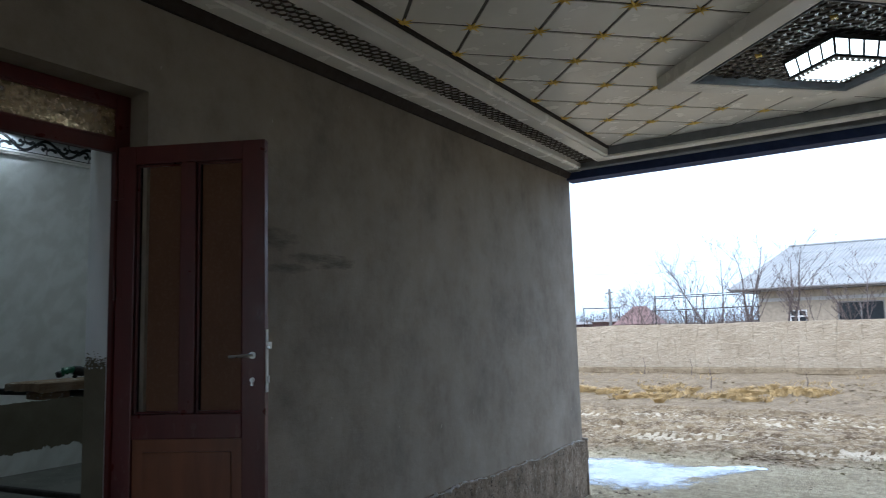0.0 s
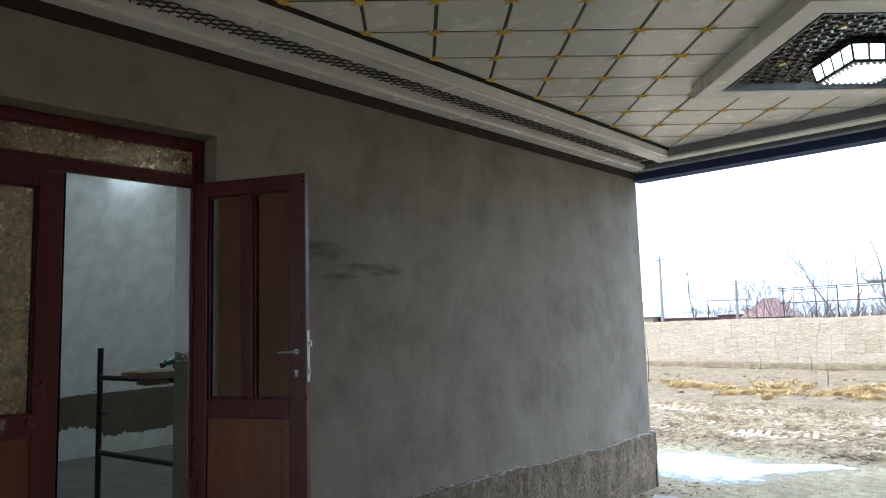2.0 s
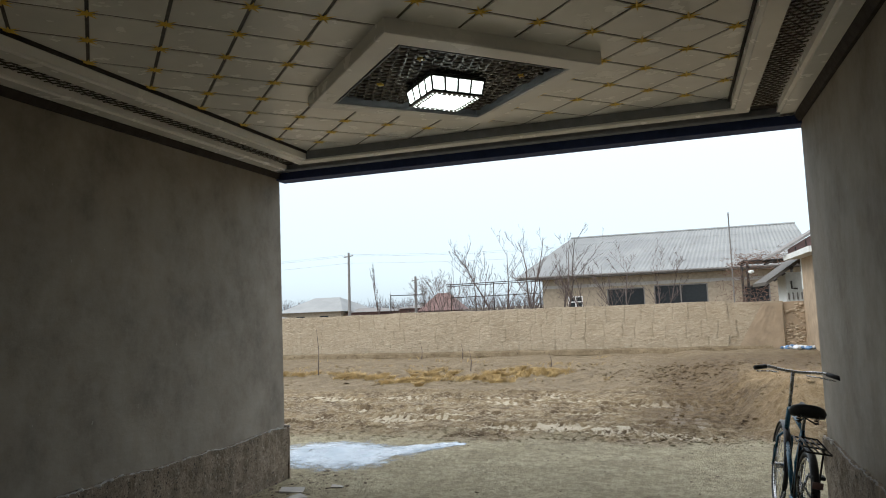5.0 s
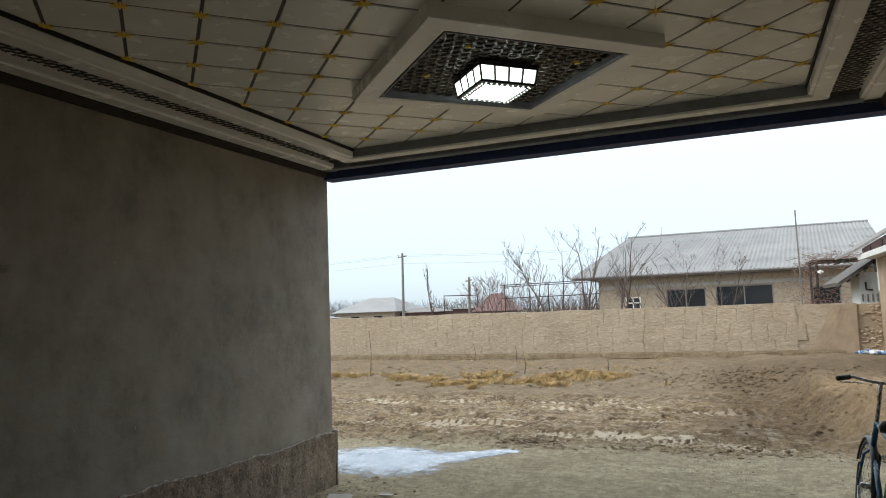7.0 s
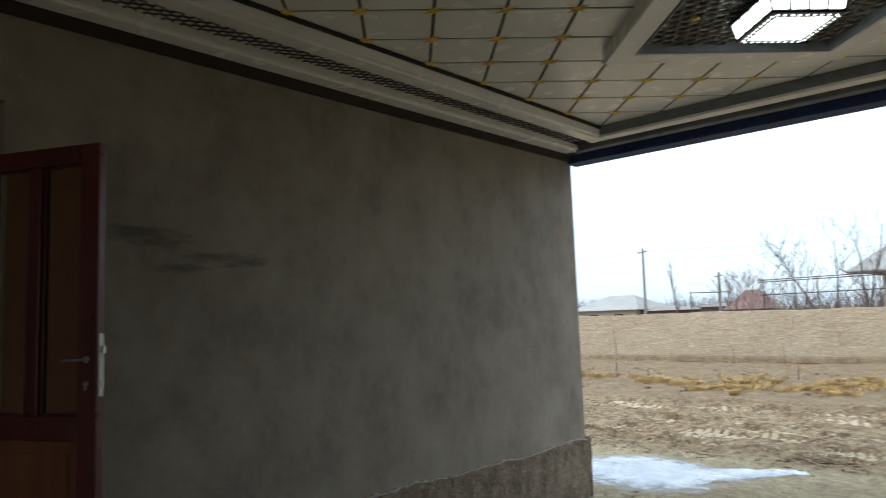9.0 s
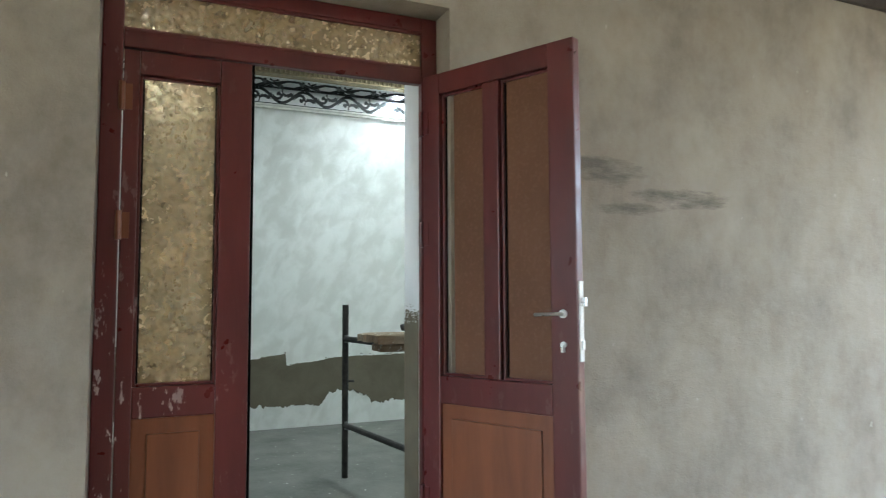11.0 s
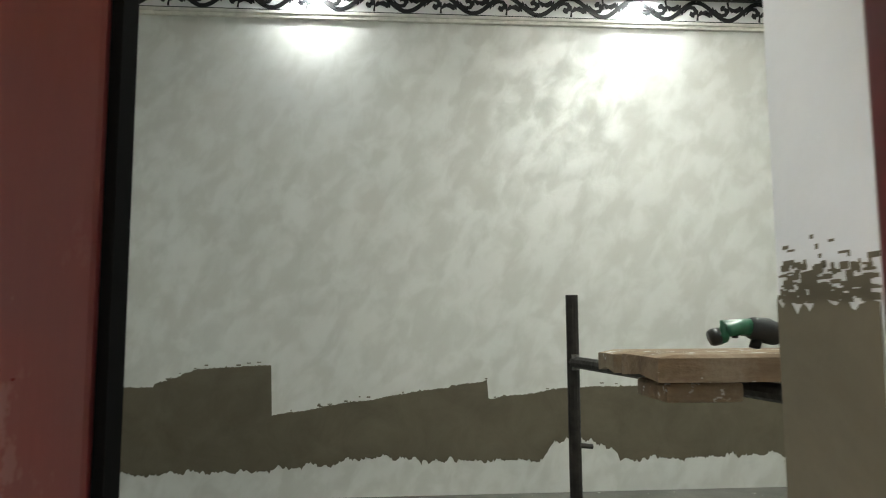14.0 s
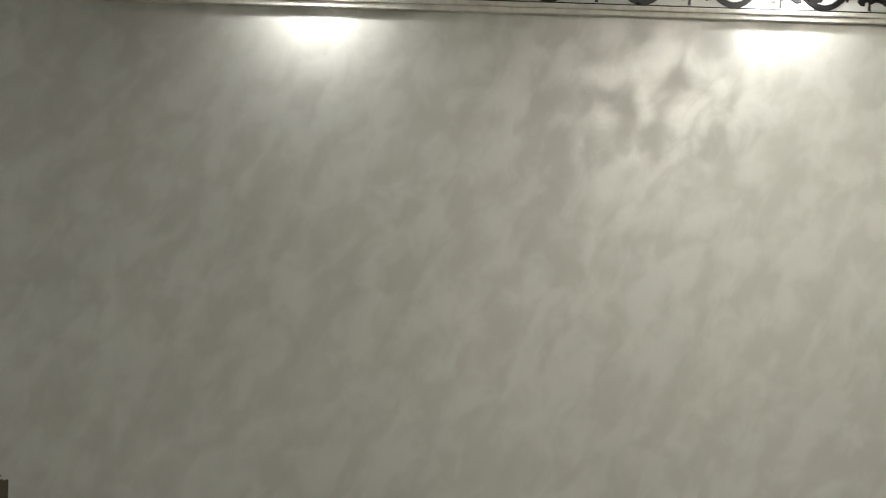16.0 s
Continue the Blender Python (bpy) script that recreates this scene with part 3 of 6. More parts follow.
# ---- porch ceiling ----
def clip_poly(poly, x0, x1, y0, y1):
    for k, lim, keep in ((0, x0, 1), (0, x1, -1), (1, y0, 1), (1, y1, -1)):
        out = []
        for i, p in enumerate(poly):
            q = poly[(i + 1) % len(poly)]
            a, b = keep * (p[k] - lim), keep * (q[k] - lim)
            if a >= 0:
                out.append(p)
            if (a > 0 > b) or (a < 0 < b):
                t = a / (a - b)
                out.append((p[0] + t * (q[0] - p[0]), p[1] + t * (q[1] - p[1])))
        poly = out
        if len(poly) < 3:
            return []
    return poly


CELL = 0.4 * math.sqrt(0.5)
stars_at = []
bm = bmesh.new()
for i in range(-40, 40):
    for j in range(-40, 40):
        x, y = 0.632 + (i - j) * CELL, -2.735 + (i + j - 6) * CELL
        if FX0 - 0.02 <= x <= FX1 + 0.02 and FY0 < y < FY1 - 0.02 and abs(x - MED[0]) + abs(y - MED[1]) > 1.16:
            stars_at.append((x, y))
        c = (x, y + CELL)
        h = CELL - 0.0125
        poly = clip_poly([(c[0], c[1] - h), (c[0] + h, c[1]), (c[0], c[1] + h), (c[0] - h, c[1])], FX0, FX1, FY0, FY1)
        if poly:
            z = FIELD_Z + 0.002 * hsh(i * 0.37, j * 0.41)
            mx, my = sum(p[0] for p in poly) / len(poly), sum(p[1] for p in poly) / len(poly)
            lo = [bm.verts.new((mx + (p[0] - mx) * 0.985, my + (p[1] - my) * 0.985, z - 0.006)) for p in poly]
            hi = [bm.verts.new((p[0], p[1], z)) for p in poly]
            top = [bm.verts.new((p[0], p[1], z + 0.012)) for p in poly]
            bm.faces.new(lo)
            for a, b in ((lo, hi), (hi, top)):
                for k in range(len(poly)):
                    bm.faces.new((a[k], a[(k + 1) % len(poly)], b[(k + 1) % len(poly)], b[k]))
solid("ceiling", bm, BOARD, "cream diamond ceiling panels with dark joints", "ceiling", kind="structure")
ceiling_deck = solid("ceiling_deck", boxes((0.0, PORCH_W, BACK, 0.0, FIELD_Z - 0.0015, FIELD_Z + 0.05)), GROOVE,
                     "dark deck behind the ceiling panels", "ceiling", kind="structure")

star_root = thing("ceiling_stars", (FX0, FY0, FIELD_Z), "gilded eight-pointed stars at the ceiling panel corners", "ornament", kind="structure")
bm = bmesh.new()
tip = bm.verts.new((0, 0, -0.016))
ring = []
for k in range(16):
    r = 0.082 if k % 4 == 0 else (0.060 if k % 2 == 0 else 0.024)
    ring.append(bm.verts.new((r * math.cos(k * math.pi / 8), r * math.sin(k * math.pi / 8), -0.006)))
for k in range(16):
    bm.faces.new((tip, ring[k], ring[(k + 1) % 16]))
star_mesh = bpy.data.meshes.new("star")
bm.to_mesh(star_mesh)
bm.free()
star_mesh.materials.append(GOLD)
for n, (x, y) in enumerate(stars_at):
    o = new("star", star_mesh)
    o.parent = star_root
    o.matrix_basis = Matrix.Translation((x - FX0, y - FY0, -0.004)) @ pose(0, 0, 0, 0, 0, 14 * hsh(n * 0.7))


def along_y(profile, y0, y1):
    """Moulding: (x, z) profile run from y0 to y1, closed at its ends."""
    bm = bmesh.new()
    a = [bm.verts.new((x, y0, z)) for x, z in profile]
    b = [bm.verts.new((x, y1, z)) for x, z in profile]
    n = len(a)
    for k in range(n):
        bm.faces.new((a[k], a[(k + 1) % n], b[(k + 1) % n], b[k]))
    bm.faces.new(a)
    bm.faces.new(b[::-1])
    return bm


def along_x(profile, x0, x1):
    bm = bmesh.new()
    a = [bm.verts.new((x0, y, z)) for y, z in profile]
    b = [bm.verts.new((x1, y, z)) for y, z in profile]
    n = len(a)
    for k in range(n):
        bm.faces.new((a[k], a[(k + 1) % n], b[(k + 1) % n], b[k]))
    bm.faces.new(a)
    bm.faces.new(b[::-1])
    return bm


def mould_profile(u0, u1, z, top):
    """Flat board moulding with a stepped edge between u0 and u1, its underside at z."""
    w = u1 - u0
    return [(u0, top), (u0, z + 0.010), (u0 + 0.008, z), (u0 + 0.80 * w, z), (u0 + 0.83 * w, z + 0.012), (u1, z + 0.016), (u1, top)]


def mirror_x(profile):
    return [(PORCH_W - x, z) for x, z in profile]


for side, fn in (("west", lambda p: p), ("east", mirror_x)):
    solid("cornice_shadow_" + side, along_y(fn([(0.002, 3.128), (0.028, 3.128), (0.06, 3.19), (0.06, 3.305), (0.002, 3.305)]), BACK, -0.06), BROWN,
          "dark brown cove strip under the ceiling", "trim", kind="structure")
    solid("cornice_outer_" + side, along_y(fn(mould_profile(0.062, 0.215, EDGE_Z - 0.012, 3.305)), BACK, -0.09), MOULD, "cream ceiling cornice moulding", "trim", kind="structure")
    solid("cornice_inner_" + side, along_y(fn(mould_profile(0.445, 0.60, EDGE_Z, 3.305)), BACK, -0.46), MOULD, "cream inner cornice moulding", "trim", kind="structure")
    solid("lattice_back_" + side, along_y(fn([(0.217, 3.245), (0.443, 3.245), (0.443, 3.262), (0.217, 3.262)]), BACK, -0.30), LATTICE_BACK, "pale board behind the lattice strip", "trim", kind="structure")
    # dark strip in the gap gives its shadow line as colour
    solid("shadow_gap_" + side, along_y(fn([(0.602, 3.268), (0.616, 3.268), (0.616, 3.305), (0.602, 3.305)]), BACK, -0.46), BROWN, "dark strip drawn as the shadow line round the ceiling field", "trim", kind="structure")
solid("cornice_front", along_x(mould_profile(-0.455, -0.30, EDGE_Z, 3.305)[::-1], 0.447, PORCH_W - 0.447), MOULD, "cream cornice moulding along the open front", "trim", kind="structure")
solid("cornice_front_outer", along_x(mould_profile(-0.20, -0.085, EDGE_Z - 0.012, 3.305), 0.064, PORCH_W - 0.064), GREYSTRIP, "grey outer cornice along the open front", "trim", kind="structure")
# inner face of the front cornice greyed by a strip, standing in for shade
solid("front_fillet", boxes((0.602, PORCH_W - 0.602, -0.462, -0.4562, 3.212, 3.30)), GREYSTRIP, "grey strip painting the front cornice inner face as shaded", "trim", kind="structure")
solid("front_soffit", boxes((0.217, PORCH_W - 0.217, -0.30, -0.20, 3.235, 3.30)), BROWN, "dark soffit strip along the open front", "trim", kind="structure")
solid("front_beam", boxes((-0.02, PORCH_W + 0.02, -0.06, 0.14, 3.106, 3.9), bevel=0.006), NAVY, "navy film-wrapped beam over the open front", "beam", kind="structure")
solid("porch_parapet", boxes((0, PORCH_W, -0.06, 0.14, 3.9, 4.5)), PLASTER, "plastered parapet over the beam", "wall", kind="structure")


def hex_lattice(bm, inside, x0, x1, y0, y1, cell, z, depth, wall=0.3, wild=0.22):
    """Open honeycomb of slightly uneven cells hanging below z."""
    dy, dx = cell * 0.866, cell
    j, y = 0, y0
    while y < y1:
        x = x0 + (dx / 2 if j % 2 else 0)
        while x < x1:
            if inside(x, y):
                out, inn, up = [], [], []
                turn = 0.35 * hsh(x * 3, y * 3)
                for k in range(6):
                    a = math.pi / 6 + k * math.pi / 3
                    w = cell * 0.577 * (1 + wild * hsh((x + math.cos(a) * cell * 0.577) * 9, (y + math.sin(a) * cell * 0.577) * 9, 4))
                    px, py = math.cos(a + turn * 0.2), math.sin(a + turn * 0.2)
                    out.append(bm.verts.new((x + px * w, y + py * w, z)))
                    ri = w * (1 - wall)
                    inn.append(bm.verts.new((x + px * ri, y + py * ri, z + 0.25 * depth)))
                    up.append(bm.verts.new((x + px * ri * 0.96, y + py * ri * 0.96, z + depth)))
                for k in range(6):
                    l = (k + 1) % 6
                    bm.faces.new((out[k], out[l], inn[l], inn[k]))
                    bm.faces.new((inn[k], inn[l], up[l], up[k]))
            x += dx
        y += dy
        j += 1
    return bm


for side, x0, x1 in (("west", 0.235, 0.43), ("east", PORCH_W - 0.43, PORCH_W - 0.235)):
    solid("lattice_" + side, hex_lattice(bmesh.new(), lambda x, y: True, x0, x1, -9.0, -0.33, 0.058, 3.234, 0.008, 0.2),
          LATTICE, "bronze honeycomb lattice strip in the cornice", "lattice", kind="structure")

medallion = thing("ceiling_medallion", (MED[0], MED[1], 3.2), "cream diamond ceiling medallion with honeycomb inlay", "ceiling medallion")


def diamond(r):
    return [(MED[0], MED[1] - r), (MED[0] + r, MED[1]), (MED[0], MED[1] + r), (MED[0] - r, MED[1])]


def diamond_ring(rows):
    """Square ring, a profile of (half diagonal, z) taken round the four sides."""
    bm = bmesh.new()
    rings = [[bm.verts.new((x, y, z)) for x, y in diamond(r)] for r, z in rows]
    for a, b in zip(rings, rings[1:]):
        for k in range(4):
            bm.faces.new((a[k], a[(k + 1) % 4], b[(k + 1) % 4], b[k]))
    return bm


part("frame", diamond_ring([(1.11, 3.302), (1.11, 3.218), (1.10, 3.206), (0.90, 3.206), (0.885, 3.212), (0.875, 3.24)]), MOULD, medallion)
part("inner_bead", diamond_ring([(0.874, 3.206), (0.86, 3.206), (0.85, 3.22), (0.85, 3.298)]), GREYSTRIP, medallion, "grey inner bead")
bm = bmesh.new()
bm.faces.new([bm.verts.new((x, y, 3.268)) for x, y in diamond(0.852)])
part("backing", bm, LATTICE_BACK, medallion)
inlay = part("honeycomb", hex_lattice(bmesh.new(), lambda x, y: abs(x - MED[0]) + abs(y - MED[1]) < 0.815, MED[0] - 0.85, MED[0] + 0.85, MED[1] - 0.85, MED[1] + 0.85,
                              0.075, 3.250, 0.014, 0.27, 0.5), LATTICE, medallion, "dark bronze honeycomb inlay")
tagged(inlay, "dark bronze honeycomb inlay", kind="stuff")
for dx, dy in ((0.55, 0.05), (-0.42, -0.2), (0.02, -0.55), (-0.12, 0.5)):
    s = 0.028
    part("gilt_rosette", prism(bmesh.new(), [(MED[0] + dx + (s if k % 2 else s * 0.4) * math.cos(k * math.pi / 4), MED[1] + dy + (s if k % 2 else s * 0.4) * math.sin(k * math.pi / 4)) for k in range(8)], 3.222, 3.236),
         GOLD, medallion, "small gilt rosette")

lamp = thing("ceiling_lamp", (MED[0], MED[1], 3.1), "square black ceiling lamp with lit white glass panes", "ceiling lamp")
part("base_plate", prism(bmesh.new(), diamond(0.31), 3.215, 3.232), BLACK, lamp)
part("light_panel", prism(bmesh.new(), diamond(0.215), 3.098, 3.104), GLOW, lamp, "glowing white light panel")
part("lower_rim", diamond_ring([(0.216, 3.094), (0.278, 3.10), (0.284, 3.112), (0.278, 3.118), (0.216, 3.112), (0.216, 3.094)]), BLACK, lamp)
part("upper_rim", diamond_ring([(0.292, 3.204), (0.306, 3.204), (0.306, 3.216), (0.292, 3.216), (0.292, 3.204)]), BLACK, lamp)
corners_lo, corners_hi = diamond(0.275), diamond(0.296)
for k in range(4):
    a0, a1, b0, b1 = (Vector((*corners_lo[k], 3.117)), Vector((*corners_lo[(k + 1) % 4], 3.117)),
                      Vector((*corners_hi[k], 3.204)), Vector((*corners_hi[(k + 1) % 4], 3.204)))
    for i in range(4):
        f, g = (i + 0.06) / 4, (i + 0.94) / 4
        bm = bmesh.new()
        quad = [a0.lerp(a1, f), a0.lerp(a1, g), b0.lerp(b1, g), b0.lerp(b1, f)]
        inward = (Vector((MED[0], MED[1], 3.16)) - (a0 + a1) / 2).normalized() * 0.006
        lo = [bm.verts.new(q) for q in quad]
        hi = [bm.verts.new(q + inward) for q in quad]
        bm.faces.new(lo)
        bm.faces.new(hi[::-1])
        for e in range(4):
            bm.faces.new((lo[e], lo[(e + 1) % 4], hi[(e + 1) % 4], hi[e]))
        part("glass_pane", bm, GLOW_SIDE, lamp)
        part("mullion", bar([a0.lerp(a1, i / 4), b0.lerp(b1, i / 4)], 0.008, 6), BLACK, lamp)
    for i in range(9):
        c = Vector((*diamond(0.248)[k], 3.0975)).lerp(Vector((*diamond(0.248)[(k + 1) % 4], 3.0975)), (i + 0.5) / 9)
        part("light_stud", boxes((c.x - 0.005, c.x + 0.005, c.y - 0.005, c.y + 0.005, 3.0935, 3.1)), GLOW_SIDE, lamp)

# ---- door in the porch wall ----
FR0, FR1 = -0.17, -0.13
door = thing("door_1", (-0.18, (DOOR0 + DOOR1) / 2, FLOOR), "oxblood-painted double door with amber glass, one leaf open", "door", kind="structure")
part("door_frame", boxes((FR0, FR1, DOOR0 + 0.002, DOOR0 + 0.07, FLOOR, 2.704), (FR0, FR1, DOOR1 - 0.07, DOOR1 - 0.002, FLOOR, 2.704),
                         (FR0, FR1, DOOR0 + 0.07, DOOR1 - 0.07, 2.645, 2.704), (FR0, FR1, DOOR0 + 0.07, DOOR1 - 0.07, 2.425, 2.487), bevel=0.006), WOOD, door)
part("transom_glass", boxes((-0.155, -0.147, DOOR0 + 0.068, DOOR1 - 0.068, 2.485, 2.647)), GLASS_DOOR, door, "amber patterned transom glass")
part("transom_bead", boxes((-0.146, -0.134, DOOR0 + 0.07, DOOR1 - 0.07, 2.487, 2.499), (-0.146, -0.134, DOOR0 + 0.07, DOOR1 - 0.07, 2.633, 2.645), bevel=0.003), WOOD, door)


def leaf_parts(width, panes, m, glass, hand):
    """A framed leaf along local x from its hinge, its outer face at local y = 0, upright from FLOOR."""
    z0, z1 = FLOOR + 0.015, 2.42 if hand > 0 else 2.445
    st, th = (0.052 if hand > 0 else 0.085), 0.042
    sr = 0.112 if hand > 0 else 0.105
    half = 0.036

    def add(name, bm, mat, parent, label=""):
        bm.transform(m)
        return part(name, bm, mat, parent, label)

    leaf = add("leaf_frame", boxes((0, st, 0, th, z0, z1), (width - sr, width, 0, th, z0, z1), (st, width - sr, 0, th, z1 - 0.085, z1),
                                   (st, width - sr, 0, th, 1.14, 1.247), (st, width - sr, 0, th, z0, z0 + 0.14), bevel=0.005), WOOD, door)
    a, b = st, width - sr
    for i in range(panes):
        x0, x1 = a + (b - a) * i / panes + (half if i else 0), a + (b - a) * (i + 1) / panes - (half if i < panes - 1 else 0)
        add("glass_pane", boxes((x0 - 0.004, x1 + 0.004, 0.034, 0.040, 1.243, z1 - 0.081)), glass, leaf)
        # painted bead set back from the face; black strips paint the shade beside the glass
        for q in ((x0, x0 + 0.010, 0.020, 0.031, 1.247, z1 - 0.085), (x1 - 0.010, x1, 0.020, 0.031, 1.247, z1 - 0.085),
                  (x0 + 0.010, x1 - 0.010, 0.020, 0.031, 1.247, 1.257), (x0 + 0.010, x1 - 0.010, 0.020, 0.031, z1 - 0.095, z1 - 0.085)):
            add("glazing_bead", boxes(q, bevel=0.003), WOOD, leaf)
        for q in ((x0, x0 + 0.017, 0.0315, 0.034, 1.247, z1 - 0.085), (x1 - 0.015, x1, 0.0315, 0.034, 1.247, z1 - 0.085)):
            add("gasket", boxes(q), EDGE_SHADE, leaf, "black strip painting the shade beside the recessed pane")
        if i:
            add("mullion", boxes((x0 - 2 * half, x0, 0, th, 1.247, z1 - 0.085), bevel=0.005), WOOD, leaf)
    add("lower_panel", boxes((a - 0.004, b + 0.004, 0.016, 0.028, z0 + 0.13, 1.145), (a + 0.05, b - 0.05, 0.008, 0.02, z0 + 0.19, 1.085), bevel=0.004), PANEL, leaf, "orange-brown wooden panel")
    for z in (0.72, 1.75, 2.2):
        pin = bar([(-0.004, -0.006, z), (-0.004, -0.006, z + 0.1)], 0.011, 8)
        box(pin, -0.004, 0.03, -0.004, -0.0005, z + 0.005, z + 0.095)
        add("hinge", pin, PANEL if hand > 0 else WOOD, leaf, "bare wooden-brown hinge" if hand > 0 else "")
    # black strip colours the shaded gap at the meeting edge
    if hand > 0:
        add("meeting_strip", boxes((width + 0.0005, width + 0.010, 0.006, th - 0.002, z0, z1)), EDGE_SHADE, leaf, "black strip painting the shade along the meeting edge")
    return leaf, add


HINGE = Vector((-0.105, DOOR1 - 0.075, 0))
# fixed leaf, shut; its hinge side is at the far jamb
shut = Matrix.Translation((-0.135, DOOR0 + 0.073, 0)) @ Matrix(((0, -1, 0, 0), (1, 0, 0, 0), (0, 0, 1, 0), (0, 0, 0, 1)))
leaf_parts(0.435, 1, shut, GLASS_DOOR, 1)
# the open leaf swings out onto the porch
turned = Matrix.Translation(HINGE) @ pose(0, 0, 0, 0, 0, 26.6)
open_leaf, add_open = leaf_parts(0.69, 2, turned, GLASS_LEAF, -1)
plate = add_open("lock_plate", boxes((0.690, 0.694, 0.008, 0.034, 1.33, 1.60), bevel=0.001), FILM, open_leaf, "lock face plate still under white film")
add_open("latch", boxes((0.694, 0.712, 0.014, 0.028, 1.515, 1.545), (0.694, 0.702, 0.014, 0.028, 1.37, 1.40), bevel=0.002), STEEL, open_leaf)
for s, y in ((-1, 0.0), (1, 0.042)):
    lever = bar([(0.635, y, 1.49), (0.635, y + s * 0.034, 1.49), (0.628, y + s * 0.04, 1.49), (0.545, y + s * 0.04, 1.487)], 0.006, 8)
    tube(lever, [(0.635, y, 1.49), (0.635, y + s * 0.006, 1.49)], 0.015, 14)
    add_open("door_handle", lever, STEEL, open_leaf, "slim steel lever handle")
    lock = bar([(0.635, y, 1.385), (0.635, y + s * 0.006, 1.385)], 0.011, 12)
    box(lock, 0.63, 0.64, y + min(0, s * 0.012), y + max(0, s * 0.012), 1.36, 1.385)
    add_open("keyhole", lock, STEEL, open_leaf)


# ---- ground ----
rt = random.Random(77)
# tyre tracks: offset, slope, bend, half width, lug pitch, slant of the lugs
TRACKS = [(2.95 + 0.36 * k + rt.uniform(-0.12, 0.12), rt.uniform(-0.10, 0.10), rt.uniform(-0.012, 0.012), rt.uniform(0.13, 0.24), rt.uniform(0.11, 0.2), rt.choice((-1, 1)) * rt.uniform(0.4, 0.9)) for k in range(14)]
# flat prints of wide block tyres: centre, size, turn
PRINTS = [(2.2 + 0.40 * k + rt.uniform(-0.08, 0.08), 3.4 + rt.uniform(-0.12, 0.12), rt.uniform(0.12, 0.18), rt.uniform(0.12, 0.2), 0.5 + rt.uniform(-0.2, 0.2)) for k in range(4)] + [(4.0 + 0.32 * (k % 2) + rt.uniform(-0.05, 0.05), 3.5 + 0.38 * (k // 2), rt.uniform(0.10, 0.15), rt.uniform(0.11, 0.17), 0.5 + rt.uniform(-0.2, 0.2)) for k in range(7)]


def unit(v):
    return max(0.0, min(1.0, v))


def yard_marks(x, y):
    """Tyre tracks across the mud: height, and dry crust with grooves darkened for shade."""
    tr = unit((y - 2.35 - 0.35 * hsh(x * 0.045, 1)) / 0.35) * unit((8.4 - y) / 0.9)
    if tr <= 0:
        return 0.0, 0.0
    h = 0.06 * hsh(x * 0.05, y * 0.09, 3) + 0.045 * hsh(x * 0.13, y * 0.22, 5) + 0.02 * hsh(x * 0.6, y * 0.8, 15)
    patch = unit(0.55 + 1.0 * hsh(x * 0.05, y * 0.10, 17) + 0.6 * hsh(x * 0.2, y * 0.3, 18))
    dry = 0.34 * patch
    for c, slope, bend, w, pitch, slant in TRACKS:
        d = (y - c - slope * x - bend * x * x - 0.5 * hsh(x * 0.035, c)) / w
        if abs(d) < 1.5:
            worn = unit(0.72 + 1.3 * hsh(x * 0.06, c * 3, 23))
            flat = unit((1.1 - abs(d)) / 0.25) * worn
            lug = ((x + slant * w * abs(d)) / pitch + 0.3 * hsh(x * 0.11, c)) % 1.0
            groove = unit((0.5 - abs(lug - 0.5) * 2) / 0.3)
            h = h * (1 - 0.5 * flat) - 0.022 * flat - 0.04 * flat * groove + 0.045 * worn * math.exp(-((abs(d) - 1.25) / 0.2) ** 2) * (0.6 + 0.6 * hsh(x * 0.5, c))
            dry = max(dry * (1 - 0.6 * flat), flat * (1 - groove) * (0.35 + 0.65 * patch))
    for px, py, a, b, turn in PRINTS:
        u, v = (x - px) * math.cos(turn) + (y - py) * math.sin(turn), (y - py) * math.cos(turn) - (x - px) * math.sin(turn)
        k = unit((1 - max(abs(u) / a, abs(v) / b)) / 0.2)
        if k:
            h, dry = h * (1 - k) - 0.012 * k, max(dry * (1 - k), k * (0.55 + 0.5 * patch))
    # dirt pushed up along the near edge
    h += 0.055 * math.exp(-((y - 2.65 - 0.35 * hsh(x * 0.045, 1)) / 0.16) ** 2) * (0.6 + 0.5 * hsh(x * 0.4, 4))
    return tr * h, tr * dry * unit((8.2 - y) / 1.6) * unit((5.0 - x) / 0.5)


